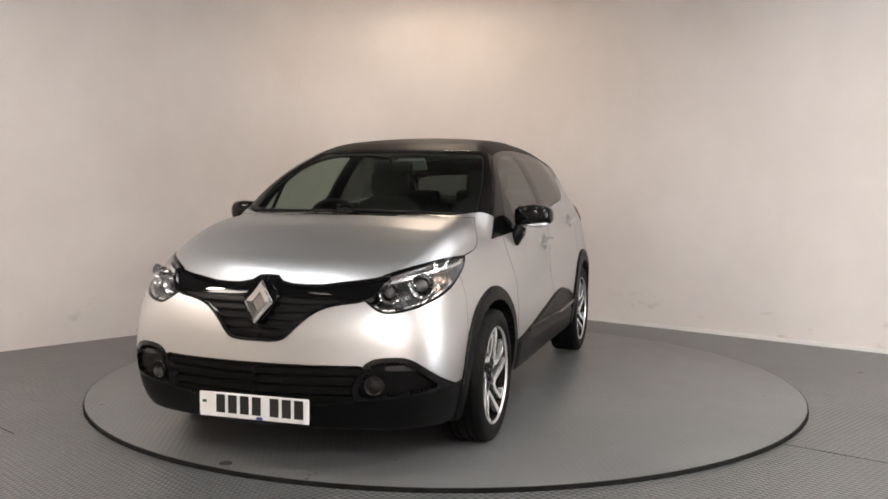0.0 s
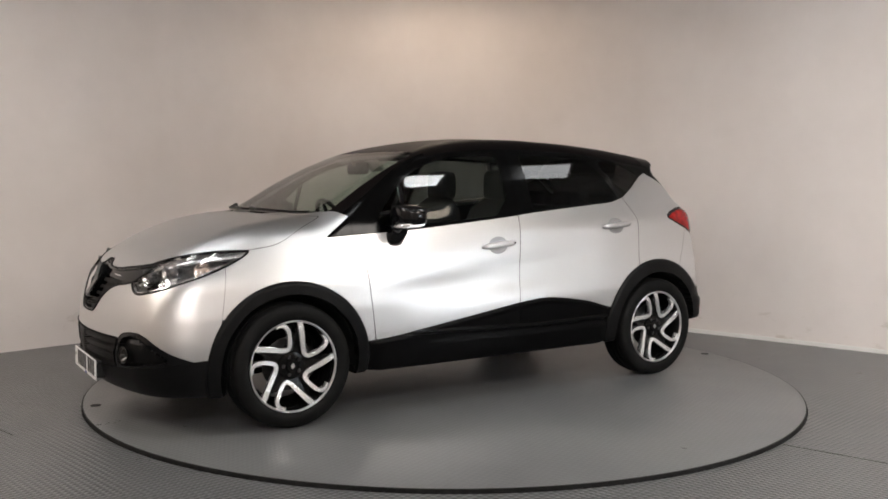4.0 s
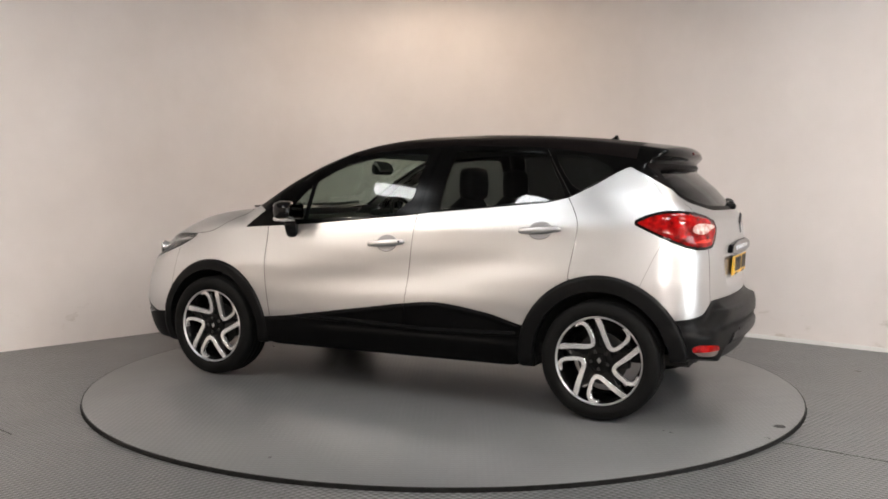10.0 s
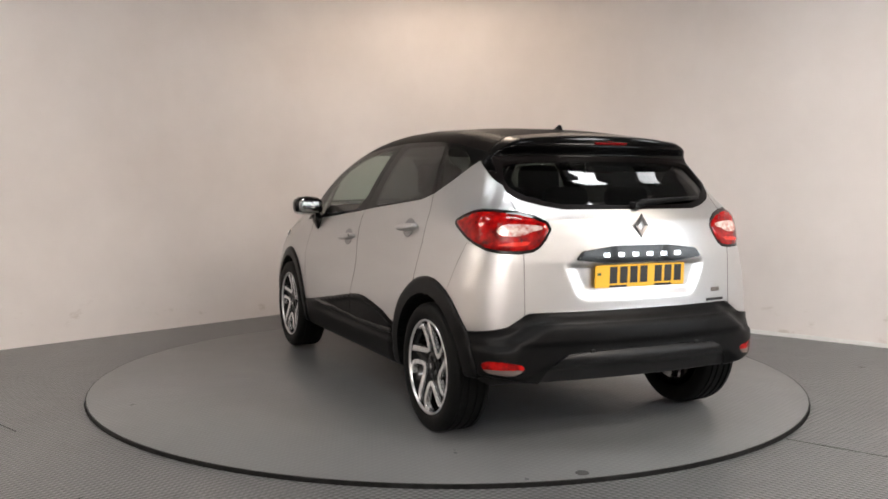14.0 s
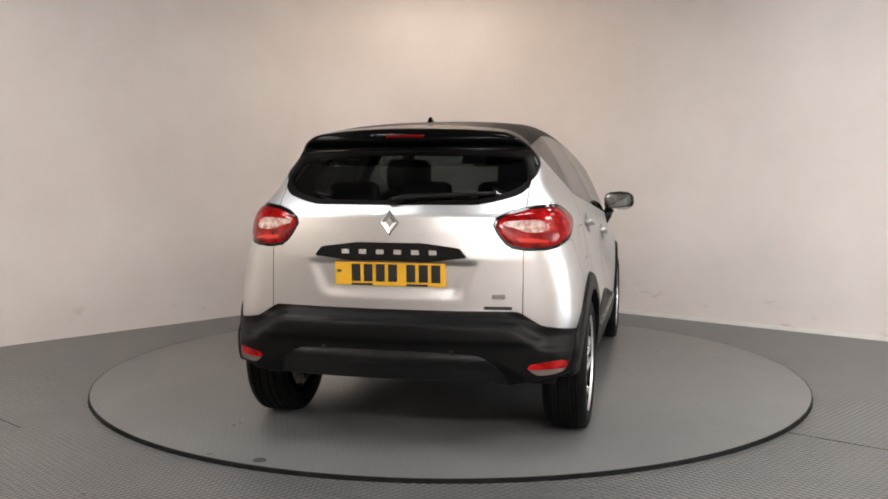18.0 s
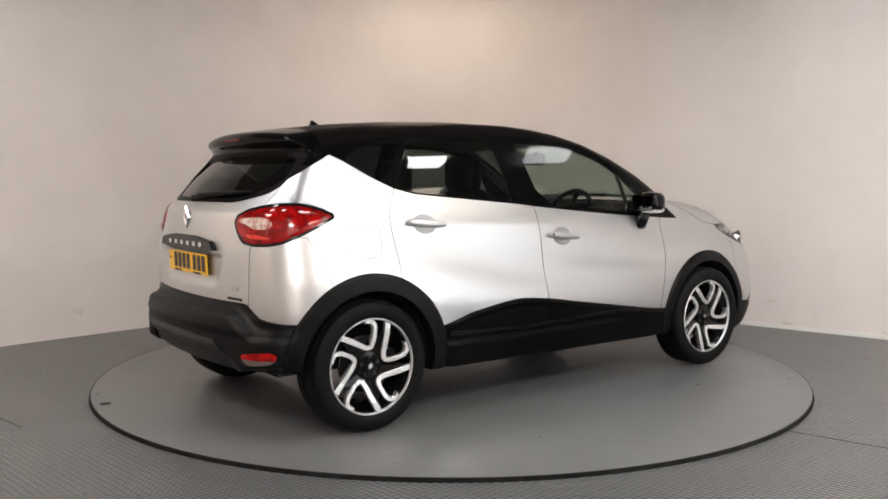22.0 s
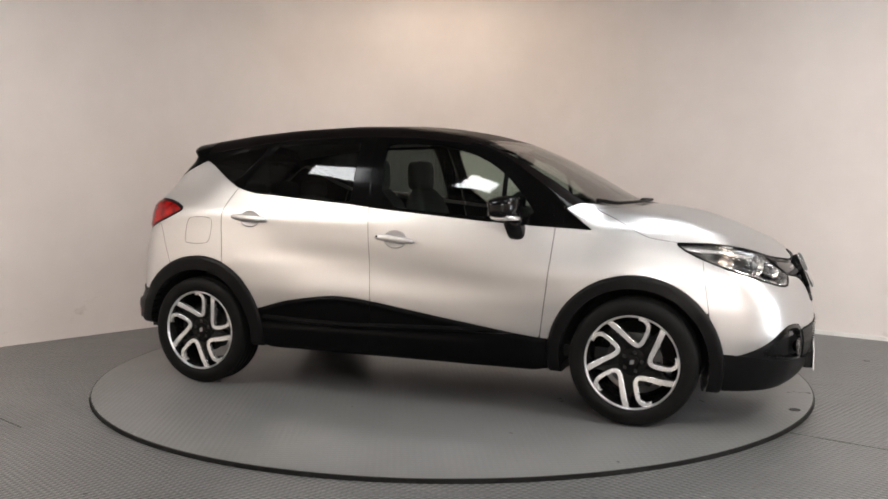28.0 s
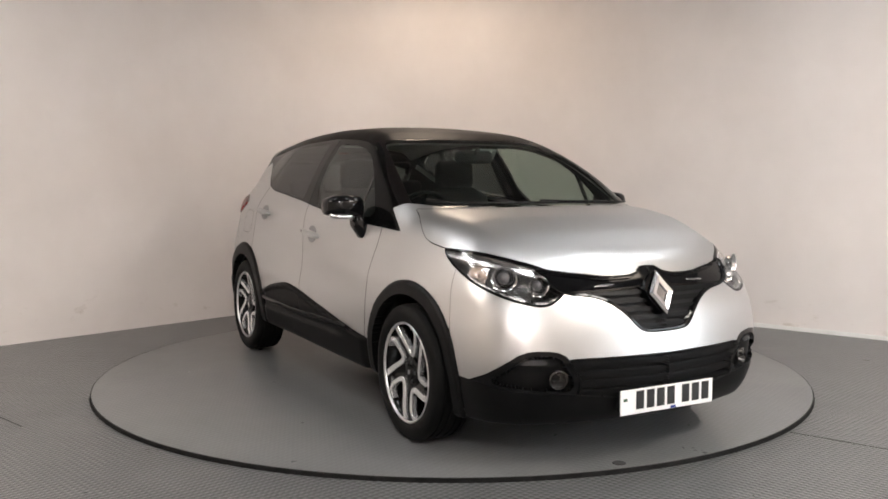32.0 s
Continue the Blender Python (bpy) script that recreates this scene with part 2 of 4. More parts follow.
def tube_bm(path, r, seg=8, cap=True):
    """A round bar along a path; r may be one radius or one for each point."""
    bm = bmesh.new()
    pts = [Vector(p) for p in path]
    rr = [r] * len(pts) if not hasattr(r, "__len__") else r
    rings = []
    for i, p in enumerate(pts):
        d = (pts[min(i + 1, len(pts) - 1)] - pts[max(i - 1, 0)]).normalized()
        u = d.cross(Vector((0, 0, 1)) if abs(d.z) < 0.9 else Vector((1, 0, 0))).normalized()
        w = d.cross(u)
        rings.append([bm.verts.new(p + (u * math.cos(2 * math.pi * k / seg) + w * math.sin(2 * math.pi * k / seg)) * rr[i]) for k in range(seg)])
    for a, b in zip(rings, rings[1:]):
        for k in range(seg):
            bm.faces.new((a[k], a[(k + 1) % seg], b[(k + 1) % seg], b[k]))
    if cap:
        bm.faces.new(rings[0][::-1]), bm.faces.new(rings[-1])
    return bm


# ---- the room ----
CORNER_AT, WALL_L, WALL_R = Vector((-0.310, 4.080)), Vector((-0.6808, -0.7325)), Vector((0.7723, -0.6352))


def wall_line():
    """The back walls' foot: two straight walls with a wide round corner."""
    corner, r = CORNER_AT, 1.85
    dl, dr = WALL_L, WALL_R
    half = math.acos(max(-1, min(1, dl.dot(dr)))) / 2
    tang = r / math.tan(half)
    bis = (dl + dr).normalized()
    centre = corner + bis * (r / math.sin(half))
    pts = [corner + dl * d for d in (8.8, 6, 4)]
    a0, a1 = corner + dl * tang - centre, corner + dr * tang - centre
    t0, t1 = math.atan2(a0.y, a0.x), math.atan2(a1.y, a1.x)
    if t1 > t0:
        t1 -= 2 * math.pi
    n = 40
    pts += [centre + Vector((math.cos(t0 + (t1 - t0) * i / n), math.sin(t0 + (t1 - t0) * i / n))) * r for i in range(n + 1)]
    pts += [corner + dr * d for d in (4, 6, 8.8)]
    return pts


def ribbon(name, pts, z0, z1, thick, mat, kind, label):
    """A wall of some thickness along a line; its front is on the line."""
    n = len(pts)
    nor = []
    for i in range(n):
        d = (pts[min(i + 1, n - 1)] - pts[max(i - 1, 0)]).normalized()
        nor.append(Vector((-d.y, d.x)))
    v = [(p.x, p.y, z) for z in (z0, z1) for p in pts] + [((p + q * thick).x, (p + q * thick).y, z) for z in (z0, z1) for p, q in zip(pts, nor)]
    f = []
    for i in range(n - 1):
        f += [(i, i + 1, n + i + 1, n + i), (2 * n + i + 1, 2 * n + i, 3 * n + i, 3 * n + i + 1),
              (n + i, n + i + 1, 3 * n + i + 1, 3 * n + i), (i + 1, i, 2 * n + i, 2 * n + i + 1)]
    f += [(0, n, 3 * n, 2 * n), (n - 1, 3 * n - 1, 4 * n - 1, 2 * n - 1)]
    ob = mesh_ob(name, v, f, mat)
    ob.data.set_sharp_from_angle(angle=radians(40))
    return tagged(ob, label, kind, kind="structure")


ROOM_H = 3.33
LINE = wall_line()
ribbon("wall_back", LINE, FLOOR_Z, ROOM_H, 0.15, WALL, "wall", "off-white painted walls with a wide rounded corner")
# unseen front walls, added to close the room and reflect light onto the car
A, B = LINE[0], LINE[-1]
C = A + B - CORNER_AT
BC = (C - B).normalized()
W0, W1, SILL_Z, HEAD_Z = 1.5, 3.5, 0.50, 1.90      # an assumed, unseen opening added to light the car from beside the viewer
P0, P1 = B + BC * W0, B + BC * W1
WORDS = "unseen off-white wall added beside the viewer"
ribbon("wall_front_1", [B, P0], FLOOR_Z, ROOM_H, 0.15, WALL_DIM, "wall", WORDS)
ribbon("wall_front_3", [P1, C], FLOOR_Z, ROOM_H, 0.15, WALL_DIM, "wall", WORDS)
ribbon("wall_front_4", [P0, P1], FLOOR_Z, SILL_Z, 0.15, WALL_DIM, "wall", WORDS)
ribbon("wall_front_5", [P0, P1], HEAD_Z, ROOM_H, 0.15, WALL_DIM, "wall", WORDS)
ALU = node_mat("grey_window_metal", (0.35, 0.35, 0.36), 0.4, 0.6)[0]
# the frame and its bars are assumed; the whole window stays out of view
window = tagged(new("assumed_window_1"), "assumed grey metal framed window, unseen, added with a glowing sheet behind", "window", kind="structure")
window.matrix_basis = Matrix.Translation((*P0, 0)) @ Matrix.Rotation(math.atan2(BC.y, BC.x), 4, "Z")
LEN, HGT = W1 - W0, HEAD_Z - SILL_Z
for k in range(5):
    part("mullion", box_bm(.06, .07, HGT, .004, 1, at=(.03 + k * (LEN - .06) / 4, .06, SILL_Z + HGT / 2)), ALU, window)
for k in range(4):
    bay = (LEN - .06) / 4
    for z in (SILL_Z + .03, SILL_Z + .32 * HGT, SILL_Z + .52 * HGT, HEAD_Z - .03):
        part("window_rail", box_bm(bay - .06, .07, .06, .004, 1, at=(.03 + (k + .5) * bay, .06, z)), ALU, window)
    part("pane", box_bm(bay - .06, .008, HGT - .12, at=(.03 + (k + .5) * bay, .06, SILL_Z + HGT / 2)), LENS, window).visible_shadow = False
# glowing sheet added to light the car's sides and the left wall
DAY = glow_mat("added_window_glow", (0.86, 0.94, 1.0), 8.6)
day = mesh_ob("backdrop", [(*(B + BC * k - Vector((BC.y, -BC.x)) * .9), z) for k, z in ((-1, -.5), (6, -.5), (6, 4), (-1, 4))], [(0, 1, 2, 3)], DAY)
tagged(day, "plain glowing sheet added outside the assumed window", "sky", kind="structure")
ribbon("wall_front_2", [C, A], FLOOR_Z, ROOM_H, 0.15, WALL_DIM, "wall", "unseen off-white wall added behind the viewer")
ribbon("baseboard", [p + Vector((WALL_R.y, -WALL_R.x)) * 0.014 for p in LINE[-4:]], FLOOR_Z, FLOOR_Z + 0.032, 0.0125, SKIRT, "skirting board", "thin white painted skirting board along the wall foot")

fl = bmesh.new()
R1 = DISC_R + 0.007
ring = [fl.verts.new((math.cos(2 * math.pi * i / 160) * R1, math.sin(2 * math.pi * i / 160) * R1, FLOOR_Z)) for i in range(160)]
far = [fl.verts.new((math.cos(2 * math.pi * i / 160) * 15, math.sin(2 * math.pi * i / 160) * 15, FLOOR_Z)) for i in range(160)]
pit = [fl.verts.new((v.co.x, v.co.y, FLOOR_Z - 0.12)) for v in ring]
for i in range(160):
    j = (i + 1) % 160
    fl.faces.new((ring[i], far[i], far[j], ring[j]))
    fl.faces.new((pit[i], ring[i], ring[j], pit[j]))
fl.faces.new(pit)
me = bpy.data.meshes.new("floor")
fl.to_mesh(me)
fl.free()
me.materials.append(FLOOR)
tagged(new("floor", me), "grey painted tread-plate floor, scuffed and slightly glossy", "floor", kind="structure")

cm = box_bm(26, 26, 0.1, at=(0, -4, ROOM_H + 0.05))
me = bpy.data.meshes.new("ceiling")
cm.to_mesh(me)
cm.free()
me.materials.append(CEIL)
tagged(new("ceiling", me), "plain grey ceiling", "ceiling", kind="structure")

# turntable
turntable = tagged(new("turntable"), "round grey painted turntable with a dark steel edge", "turntable")
part("disc", lathe_bm([(-0.10, 0.001), (-0.10, DISC_R - 0.004), (-0.004, DISC_R - 0.004), (-0.003, DISC_R - 0.002), (-0.001, DISC_R - 0.001), (0, DISC_R - 0.003), (0, 0.001)], 160, "Z"), DISC, turntable, angle=30)
part("edge_band", lathe_bm([(-0.09, DISC_R - 0.0038), (-0.09, DISC_R + .002), (-0.0015, DISC_R + .002), (0.0005, DISC_R - 0.0005), (0.0005, DISC_R - 0.0038)], 160, "Z"), RIM_EDGE, turntable, "dark rubbed steel edge band", angle=30)

# seams between the floor's plates, and a bolt in the turntable
SEAM = node_mat("dark_joint", (0.03, 0.03, 0.03), 0.8)[0]
for (x0, y0), (x1, y1) in (((1.68, -1.475), (3.6, -3.02)), ((-3.3, -0.42), (-2.18, -1.40))):
    a, d = Vector((x0, y0)), (Vector((x1, y1)) - Vector((x0, y0)))
    n = Vector((-d.y, d.x)).normalized() * .0035
    bm = bmesh.new()
    bm.faces.new([bm.verts.new((p.x, p.y, FLOOR_Z + .0015)) for p in (a - n, a + d - n, a + d + n, a + n)])
    r = bmesh.ops.extrude_face_region(bm, geom=bm.faces[:])
    bmesh.ops.translate(bm, vec=(0, 0, -.004), verts=[v for v in r["geom"] if isinstance(v, bmesh.types.BMVert)])
    me = bpy.data.meshes.new("trim")
    bm.to_mesh(me)
    bm.free()
    me.materials.append(SEAM)
    tagged(new("trim", me), "dark joint between two floor plates", "floor joint", kind="structure")
part("bolt", lathe_bm([(0.0005, .030), (.003, .028), (.003, .001)], 20, "Z"), SEAM, turntable, "dark bolt head near the edge", m=pose(-.352, -2.122, 0))
part("bolt", lathe_bm([(0.0005, .030), (.003, .028), (.003, .001)], 20, "Z"), SEAM, turntable, "dark bolt head near the edge", m=pose(.352, 2.122, 0))

# ceiling panels; the four 1.2 m ones are added fill lights
FRAME_W = node_mat("white_metal_frame", (0.75, 0.75, 0.75), 0.4)[0]
COOL2 = glow_mat("low_panel_glow", (0.97, 0.985, 1.0), 23.0)
LOW2 = glow_mat("half_dimmed_panel_glow", (0.97, 0.985, 1.0), 16.0)
LOW = glow_mat("dimmed_panel_glow", (0.97, 0.985, 1.0), 7.0)
# unseen fill panels, added to brighten the walls and the car's sides
FAR = glow_mat("fill_panel_glow", (1.0, 0.90, 0.80), 3.0)
FARB = glow_mat("back_fill_glow", (1.0, 0.98, 0.97), 42.0)
FARL = glow_mat("warm_fill_glow", (1.0, 0.90, 0.80), 25.0)
FARR = glow_mat("right_fill_glow", (1.0, 0.93, 0.86), 34.0)
COOL, WARM, DIM = glow_mat("panel_glow", (0.97, 0.985, 1.0), 23.0), glow_mat("warm_panel_glow", (1.0, 0.80, 0.62), 7.0), glow_mat("dim_panel_glow", (1.0, 0.86, 0.70), 7.0)


def ceiling_panel(x, y, w, d, turn, glow):
    ob = tagged(new("ceiling_light"), "white framed square ceiling light panel, switched on; the four largest are added fill", "ceiling light", "ceiling light panels")
    ob.matrix_basis = pose(x, y, ROOM_H - 0.03, 0, 0, turn)
    part("diffuser", box_bm(w - .06, d - .06, 0.012, at=(0, 0, -0.006)), glow, ob, "glowing diffuser")
    bm = bmesh.new()
    for sx, sy, ax, ay in ((w, .03, 0, d / 2 - .015), (w, .03, 0, -d / 2 + .015), (.03, d - .06, w / 2 - .015, 0), (.03, d - .06, -w / 2 + .015, 0)):
        bmesh.ops.create_cube(bm, size=1, matrix=Matrix.Translation((ax, ay, 0.004)) @ Matrix.Diagonal((sx, sy, .05, 1)))
    part("frame", bm, FRAME_W, ob)
    return ob


for x, y, turn, w, glow in ((-2.3, -1.3, 45, 0.55, LOW2), (-1.3, -2.2, 30, 0.5, COOL2), (0.7, -2.2, 0, 0.5, COOL), (1.68, -0.97, -45, 0.55, COOL),
                            (2.5, 0.1, -45, 0.6, LOW), (-0.1, 2.4, 45, 0.9, WARM), (2.7, -1.8, -45, 0.8, DIM),
                            (-0.3, -5.5, 0, 1.2, FAR), (0.2, -7.0, 45, 1.2, FARB), (-3.9, -2.7, 45, 1.2, FARL), (3.3, -3.6, -45, 1.2, FARR)):
    ceiling_panel(x, y, w, w, turn, glow)
# ---- the car's shape ----
# x to the car's right, y ahead, z up, from the ground midway between the axles
SECTION = curve(((0.05, .76), (.18, .80), (.30, .838), (.45, .858), (.60, .864), (.75, .855), (.88, .828), (.98, .803), (1.06, .780),
                 (1.12, .752), (1.20, .716), (1.30, .664), (1.38, .612), (1.46, .552), (1.55, .48)), .022)
PLAN = curve(((-2.1, .87), (-1.95, .915), (-1.8, .955), (-1.6, .984), (-1.4, .998), (-1.0, 1.003), (-.6, 1.0), (.6, 1.0), (1.0, .993), (1.3, .985),
              (1.6, .968), (1.9, .935), (2.2, .88)), .1)
TOP = curve(((-1.75, 1.447), (-1.55, 1.484), (-1.35, 1.509), (-1.12, 1.536), (-.82, 1.557), (-.46, 1.568), (-.1, 1.561), (.08, 1.545),
             (.26, 1.515), (.44, 1.466), (.62, 1.387), (.84, 1.270), (1.0, 1.174), (1.12, 1.106), (1.30, 1.090), (1.5, 1.057),
             (1.7, .994), (1.84, .932), (1.97, .884), (2.06, .842), (2.16, .785)), .03)
CROWN = curve(((-1.7, .16), (-1.2, .15), (0, .12), (.3, .08), (.6, .07), (1.0, .06), (1.3, .05), (1.55, .065), (1.85, .14), (2.1, .14)), .08)
NOSE = curve(((.05, 1.88), (.14, 1.98), (.20, 2.085), (.27, 2.125), (.36, 2.145), (.47, 2.148), (.58, 2.130), (.70, 2.108), (.80, 2.090), (.90, 2.07),
              (1.1, 2.03)), .02)
NOSE_BOW = curve(((.1, .32), (.4, .28), (.65, .25), (.8, .29), (.9, .34)), .05)
TAIL = curve(((.05, -1.70), (.22, -1.76), (.30, -1.895), (.42, -1.955), (.55, -1.955), (.590, -1.950), (.617, -1.905), (.642, -1.889), (.75, -1.893), (.88, -1.898),
              (1.0, -1.888), (1.07, -1.878), (1.11, -1.848), (1.16, -1.800), (1.25, -1.732), (1.33, -1.648), (1.36, -1.614), (1.385, -1.602), (1.402, -1.622),
              (1.416, -1.638), (1.44, -1.632), (1.55, -1.57)), .007)
TAIL_BOW = curve(((.3, .185), (.6, .185), (.75, .22), (1.0, .275), (1.15, .36), (1.25, .40), (1.4, .34)), .05)


BELLY = curve(((-2.0, .325), (-1.7, .31), (-1.3, .28), (-.9, .268), (.9, .258), (1.3, .225), (1.7, .200), (2.2, .195)), .05)


def body_field(x, y, z):
    """Below zero inside the body's outer skin."""
    ax = np.abs(x)
    w = SECTION(z) * PLAN(y) - 0.03 * sstep(z, .72, .95) * sstep(y, .5, 1.1)
    w = w - 0.026 * np.exp(-((z - .725 + .10 * y) / .125) ** 2) * sstep(y, -1.25, -.35) * (1 - sstep(y, .15, .95))
    w = w + 0.007 * np.exp(-((z - 1.0 + .02 * y) / .06) ** 2) * sstep(y, -1.9, -1.3) * (1 - sstep(y, -.4, .4))
    w = w - 0.022 * sstep(z, 1.1, 1.3) * sstep(-y, .9, 1.4)
    w = w - 0.022 * np.exp(-((z - 1.175) / .09) ** 2) * sstep(-y, 1.2, 1.6)
    w = w - 0.045 * sstep(y, 1.20, 1.95) * sstep(z, .38, .84)
    side = ax - w
    top = (z - TOP(y) + CROWN(y) * ax ** 2.2) * .9
    nose = y - NOSE(z) + NOSE_BOW(z) * ax ** 2
    zt = z + .105 * sstep(ax, .48, .72) * (1 - sstep(z, .70, .90))
    tail = TAIL(zt) - y + TAIL_BOW(z) * ax ** 2.2
    tail = tail + 0.016 * (1 - sstep(ax - .45 * (z - .73), .285, .36)) * sstep(z, .690, .748) * (1 - sstep(z, .845, .875))
    f = smax(side, top, .075 + .075 * sstep(y, .75, 1.15))
    f = smax(f, nose, .20)
    f = smax(f, tail, .07 + .08 * (1 - sstep(z, .92, 1.12)) - .045 * sstep(z, 1.33, 1.39))
    return smax(f, BELLY(y) + .05 * sstep(ax, .5, .8) * sstep(-y, 1.45, 1.6) - z, .012)


def body_slope(p, e=1e-3):
    g = [body_field(*(p + d).T) - body_field(*(p - d).T) for d in np.eye(3) * e]
    g = np.array(g).T
    return g / np.linalg.norm(g, axis=1, keepdims=True).clip(1e-9)


def skin(lo, hi, h):
    """The body's skin as an even net of triangles."""
    ax = [np.arange(a, b + h, h) for a, b in zip(lo, hi)]
    val = body_field(*np.meshgrid(*ax, indexing="ij"))
    neg = val < 0
    n = np.array(val.shape) - 1
    pos, hits = np.zeros((*n, 3)), np.zeros(n)
    corner = [(i, j, k) for i in (0, 1) for j in (0, 1) for k in (0, 1)]
    cut = lambda a, c: a[c[0]:c[0] + n[0], c[1]:c[1] + n[1], c[2]:c[2] + n[2]]
    for a in corner:
        for d in range(3):
            if a[d] == 0:
                b = tuple(v + (i == d) for i, v in enumerate(a))
                va, vb = cut(val, a), cut(val, b)
                m = (va < 0) != (vb < 0)
                t = np.where(m, va / np.where(m, va - vb, 1), 0)
                for i in range(3):
                    pos[..., i] += m * (a[i] + (t if i == d else 0))
                hits += m
    live = hits > 0
    index = np.full(n, -1)
    index[live] = np.arange(live.sum())
    cells = np.argwhere(live)
    p = (cells + pos[live] / hits[live][:, None]) * h + np.array(lo)
    quads = []
    for d in range(3):
        e = [(i + 1) % 3 for i in (d, d + 1)]
        s0, s1 = [slice(1, -1)] * 3, [slice(1, -1)] * 3
        s0[d], s1[d] = slice(0, -1), slice(1, None)
        m = neg[tuple(s0)] != neg[tuple(s1)]
        at = np.argwhere(m) + [int(i != d) for i in range(3)]
        flip = ~neg[tuple(s0)][m]
        o1, o2 = np.eye(3, dtype=int)[e[0]], np.eye(3, dtype=int)[e[1]]
        ring = [index[tuple((at - o).T)] for o in (o1 + o2, o2, 0 * o1, o1)]
        q = np.stack(ring, 1)
        q[flip] = q[flip][:, ::-1]
        quads.append(q)
    q = np.vstack(quads)
    for _ in range(3):
        f = body_field(*p.T)
        p = p - body_slope(p) * f[:, None] * .8
    return p, np.vstack([q[:, [0, 1, 2]], q[:, [0, 2, 3]]])


class Shell:
    """Triangles on one growing list of points, cut along fields."""

    def __init__(self, p):
        self.p = p

    def split(self, tri, field):
        """Triangles of tri inside (field below zero) and outside."""
        f = field(*self.p.T)
        f = np.where(np.abs(f) < 2e-5, 2e-5, f)
        s = f[tri] < 0
        k = s.sum(1)
        inside, outside = [tri[k == 3]], [tri[k == 0]]
        for lone, few, many in ((1, inside, outside), (2, outside, inside)):
            t, m = tri[k == lone], s[k == lone]
            if not len(t):
                continue
            first = np.argmax(m, 1) if lone == 1 else np.argmin(m, 1)
            t = np.take_along_axis(t, (first[:, None] + np.arange(3)) % 3, 1)
            ab, ac = self.between(t[:, 0], t[:, 1], f), self.between(t[:, 0], t[:, 2], f)
            few.append(np.stack([t[:, 0], ab, ac], 1))
            many.append(np.stack([ab, t[:, 1], t[:, 2]], 1))
            many.append(np.stack([ab, t[:, 2], ac], 1))
            f = np.concatenate([f, np.zeros(len(self.p) - len(f))])
        return np.vstack(inside), np.vstack(outside)

    def between(self, a, b, f):
        lo, hi = np.minimum(a, b), np.maximum(a, b)
        key, inv = np.unique(lo * 10_000_000 + hi, return_inverse=True)
        lo, hi = key // 10_000_000, key % 10_000_000
        t = (f[lo] / (f[lo] - f[hi]))[:, None]
        start = len(self.p)
        self.p = np.vstack([self.p, self.p[lo] * (1 - t) + self.p[hi] * t])
        return start + inv.ravel()


# ---- the car ----
car = tagged(new("car"), "silver five-door compact crossover with black roof, lower cladding and alloy wheels", "car")
HUB_Z, AXLE = 0.322, 1.303
pts, tris = skin((-.05, -2.05, .1), (.96, 2.25, 1.62), .0125)
shell = Shell(pts)
_, REST = shell.split(tris, lambda x, y, z: x)


def take(field, gap=0.0027):
    """Cuts a panel out of what is left of the skin, with a shut line round it."""
    global REST
    inside, REST = shell.split(REST, field)
    if gap:
        inside, _ = shell.split(inside, lambda x, y, z: field(x, y, z) + gap)
    return inside


def rim_edges(tri):
    e = np.vstack([tri[:, [0, 1]], tri[:, [1, 2]], tri[:, [2, 0]]])
    key = np.sort(e, 1)
    k = key[:, 0] * 10_000_000 + key[:, 1]
    _, first, count = np.unique(k, return_index=True, return_counts=True)
    return e[first[count == 1]]


def pieces(tri, least=0.0):
    """The separate pieces of a set of triangles, largest first."""
    used, inv = np.unique(tri, return_inverse=True)
    t = inv.reshape(tri.shape)
    root = np.arange(len(used))
    while True:
        low = root[t].min(1)
        nxt = root.copy()
        for c in range(3):
            np.minimum.at(nxt, t[:, c], low)
        nxt = nxt[nxt]
        if (nxt == root).all():
            break
        root = nxt
    kind = root[t[:, 0]]
    p = shell.p[tri]
    size = np.linalg.norm(np.cross(p[:, 1] - p[:, 0], p[:, 2] - p[:, 0]), axis=1) / 2
    found = [(size[kind == k].sum(), tri[kind == k]) for k in np.unique(kind)]
    return [q for a, q in sorted(found, key=lambda e: -e[0]) if a > least]


def main(tri):
    return pieces(tri)[0]


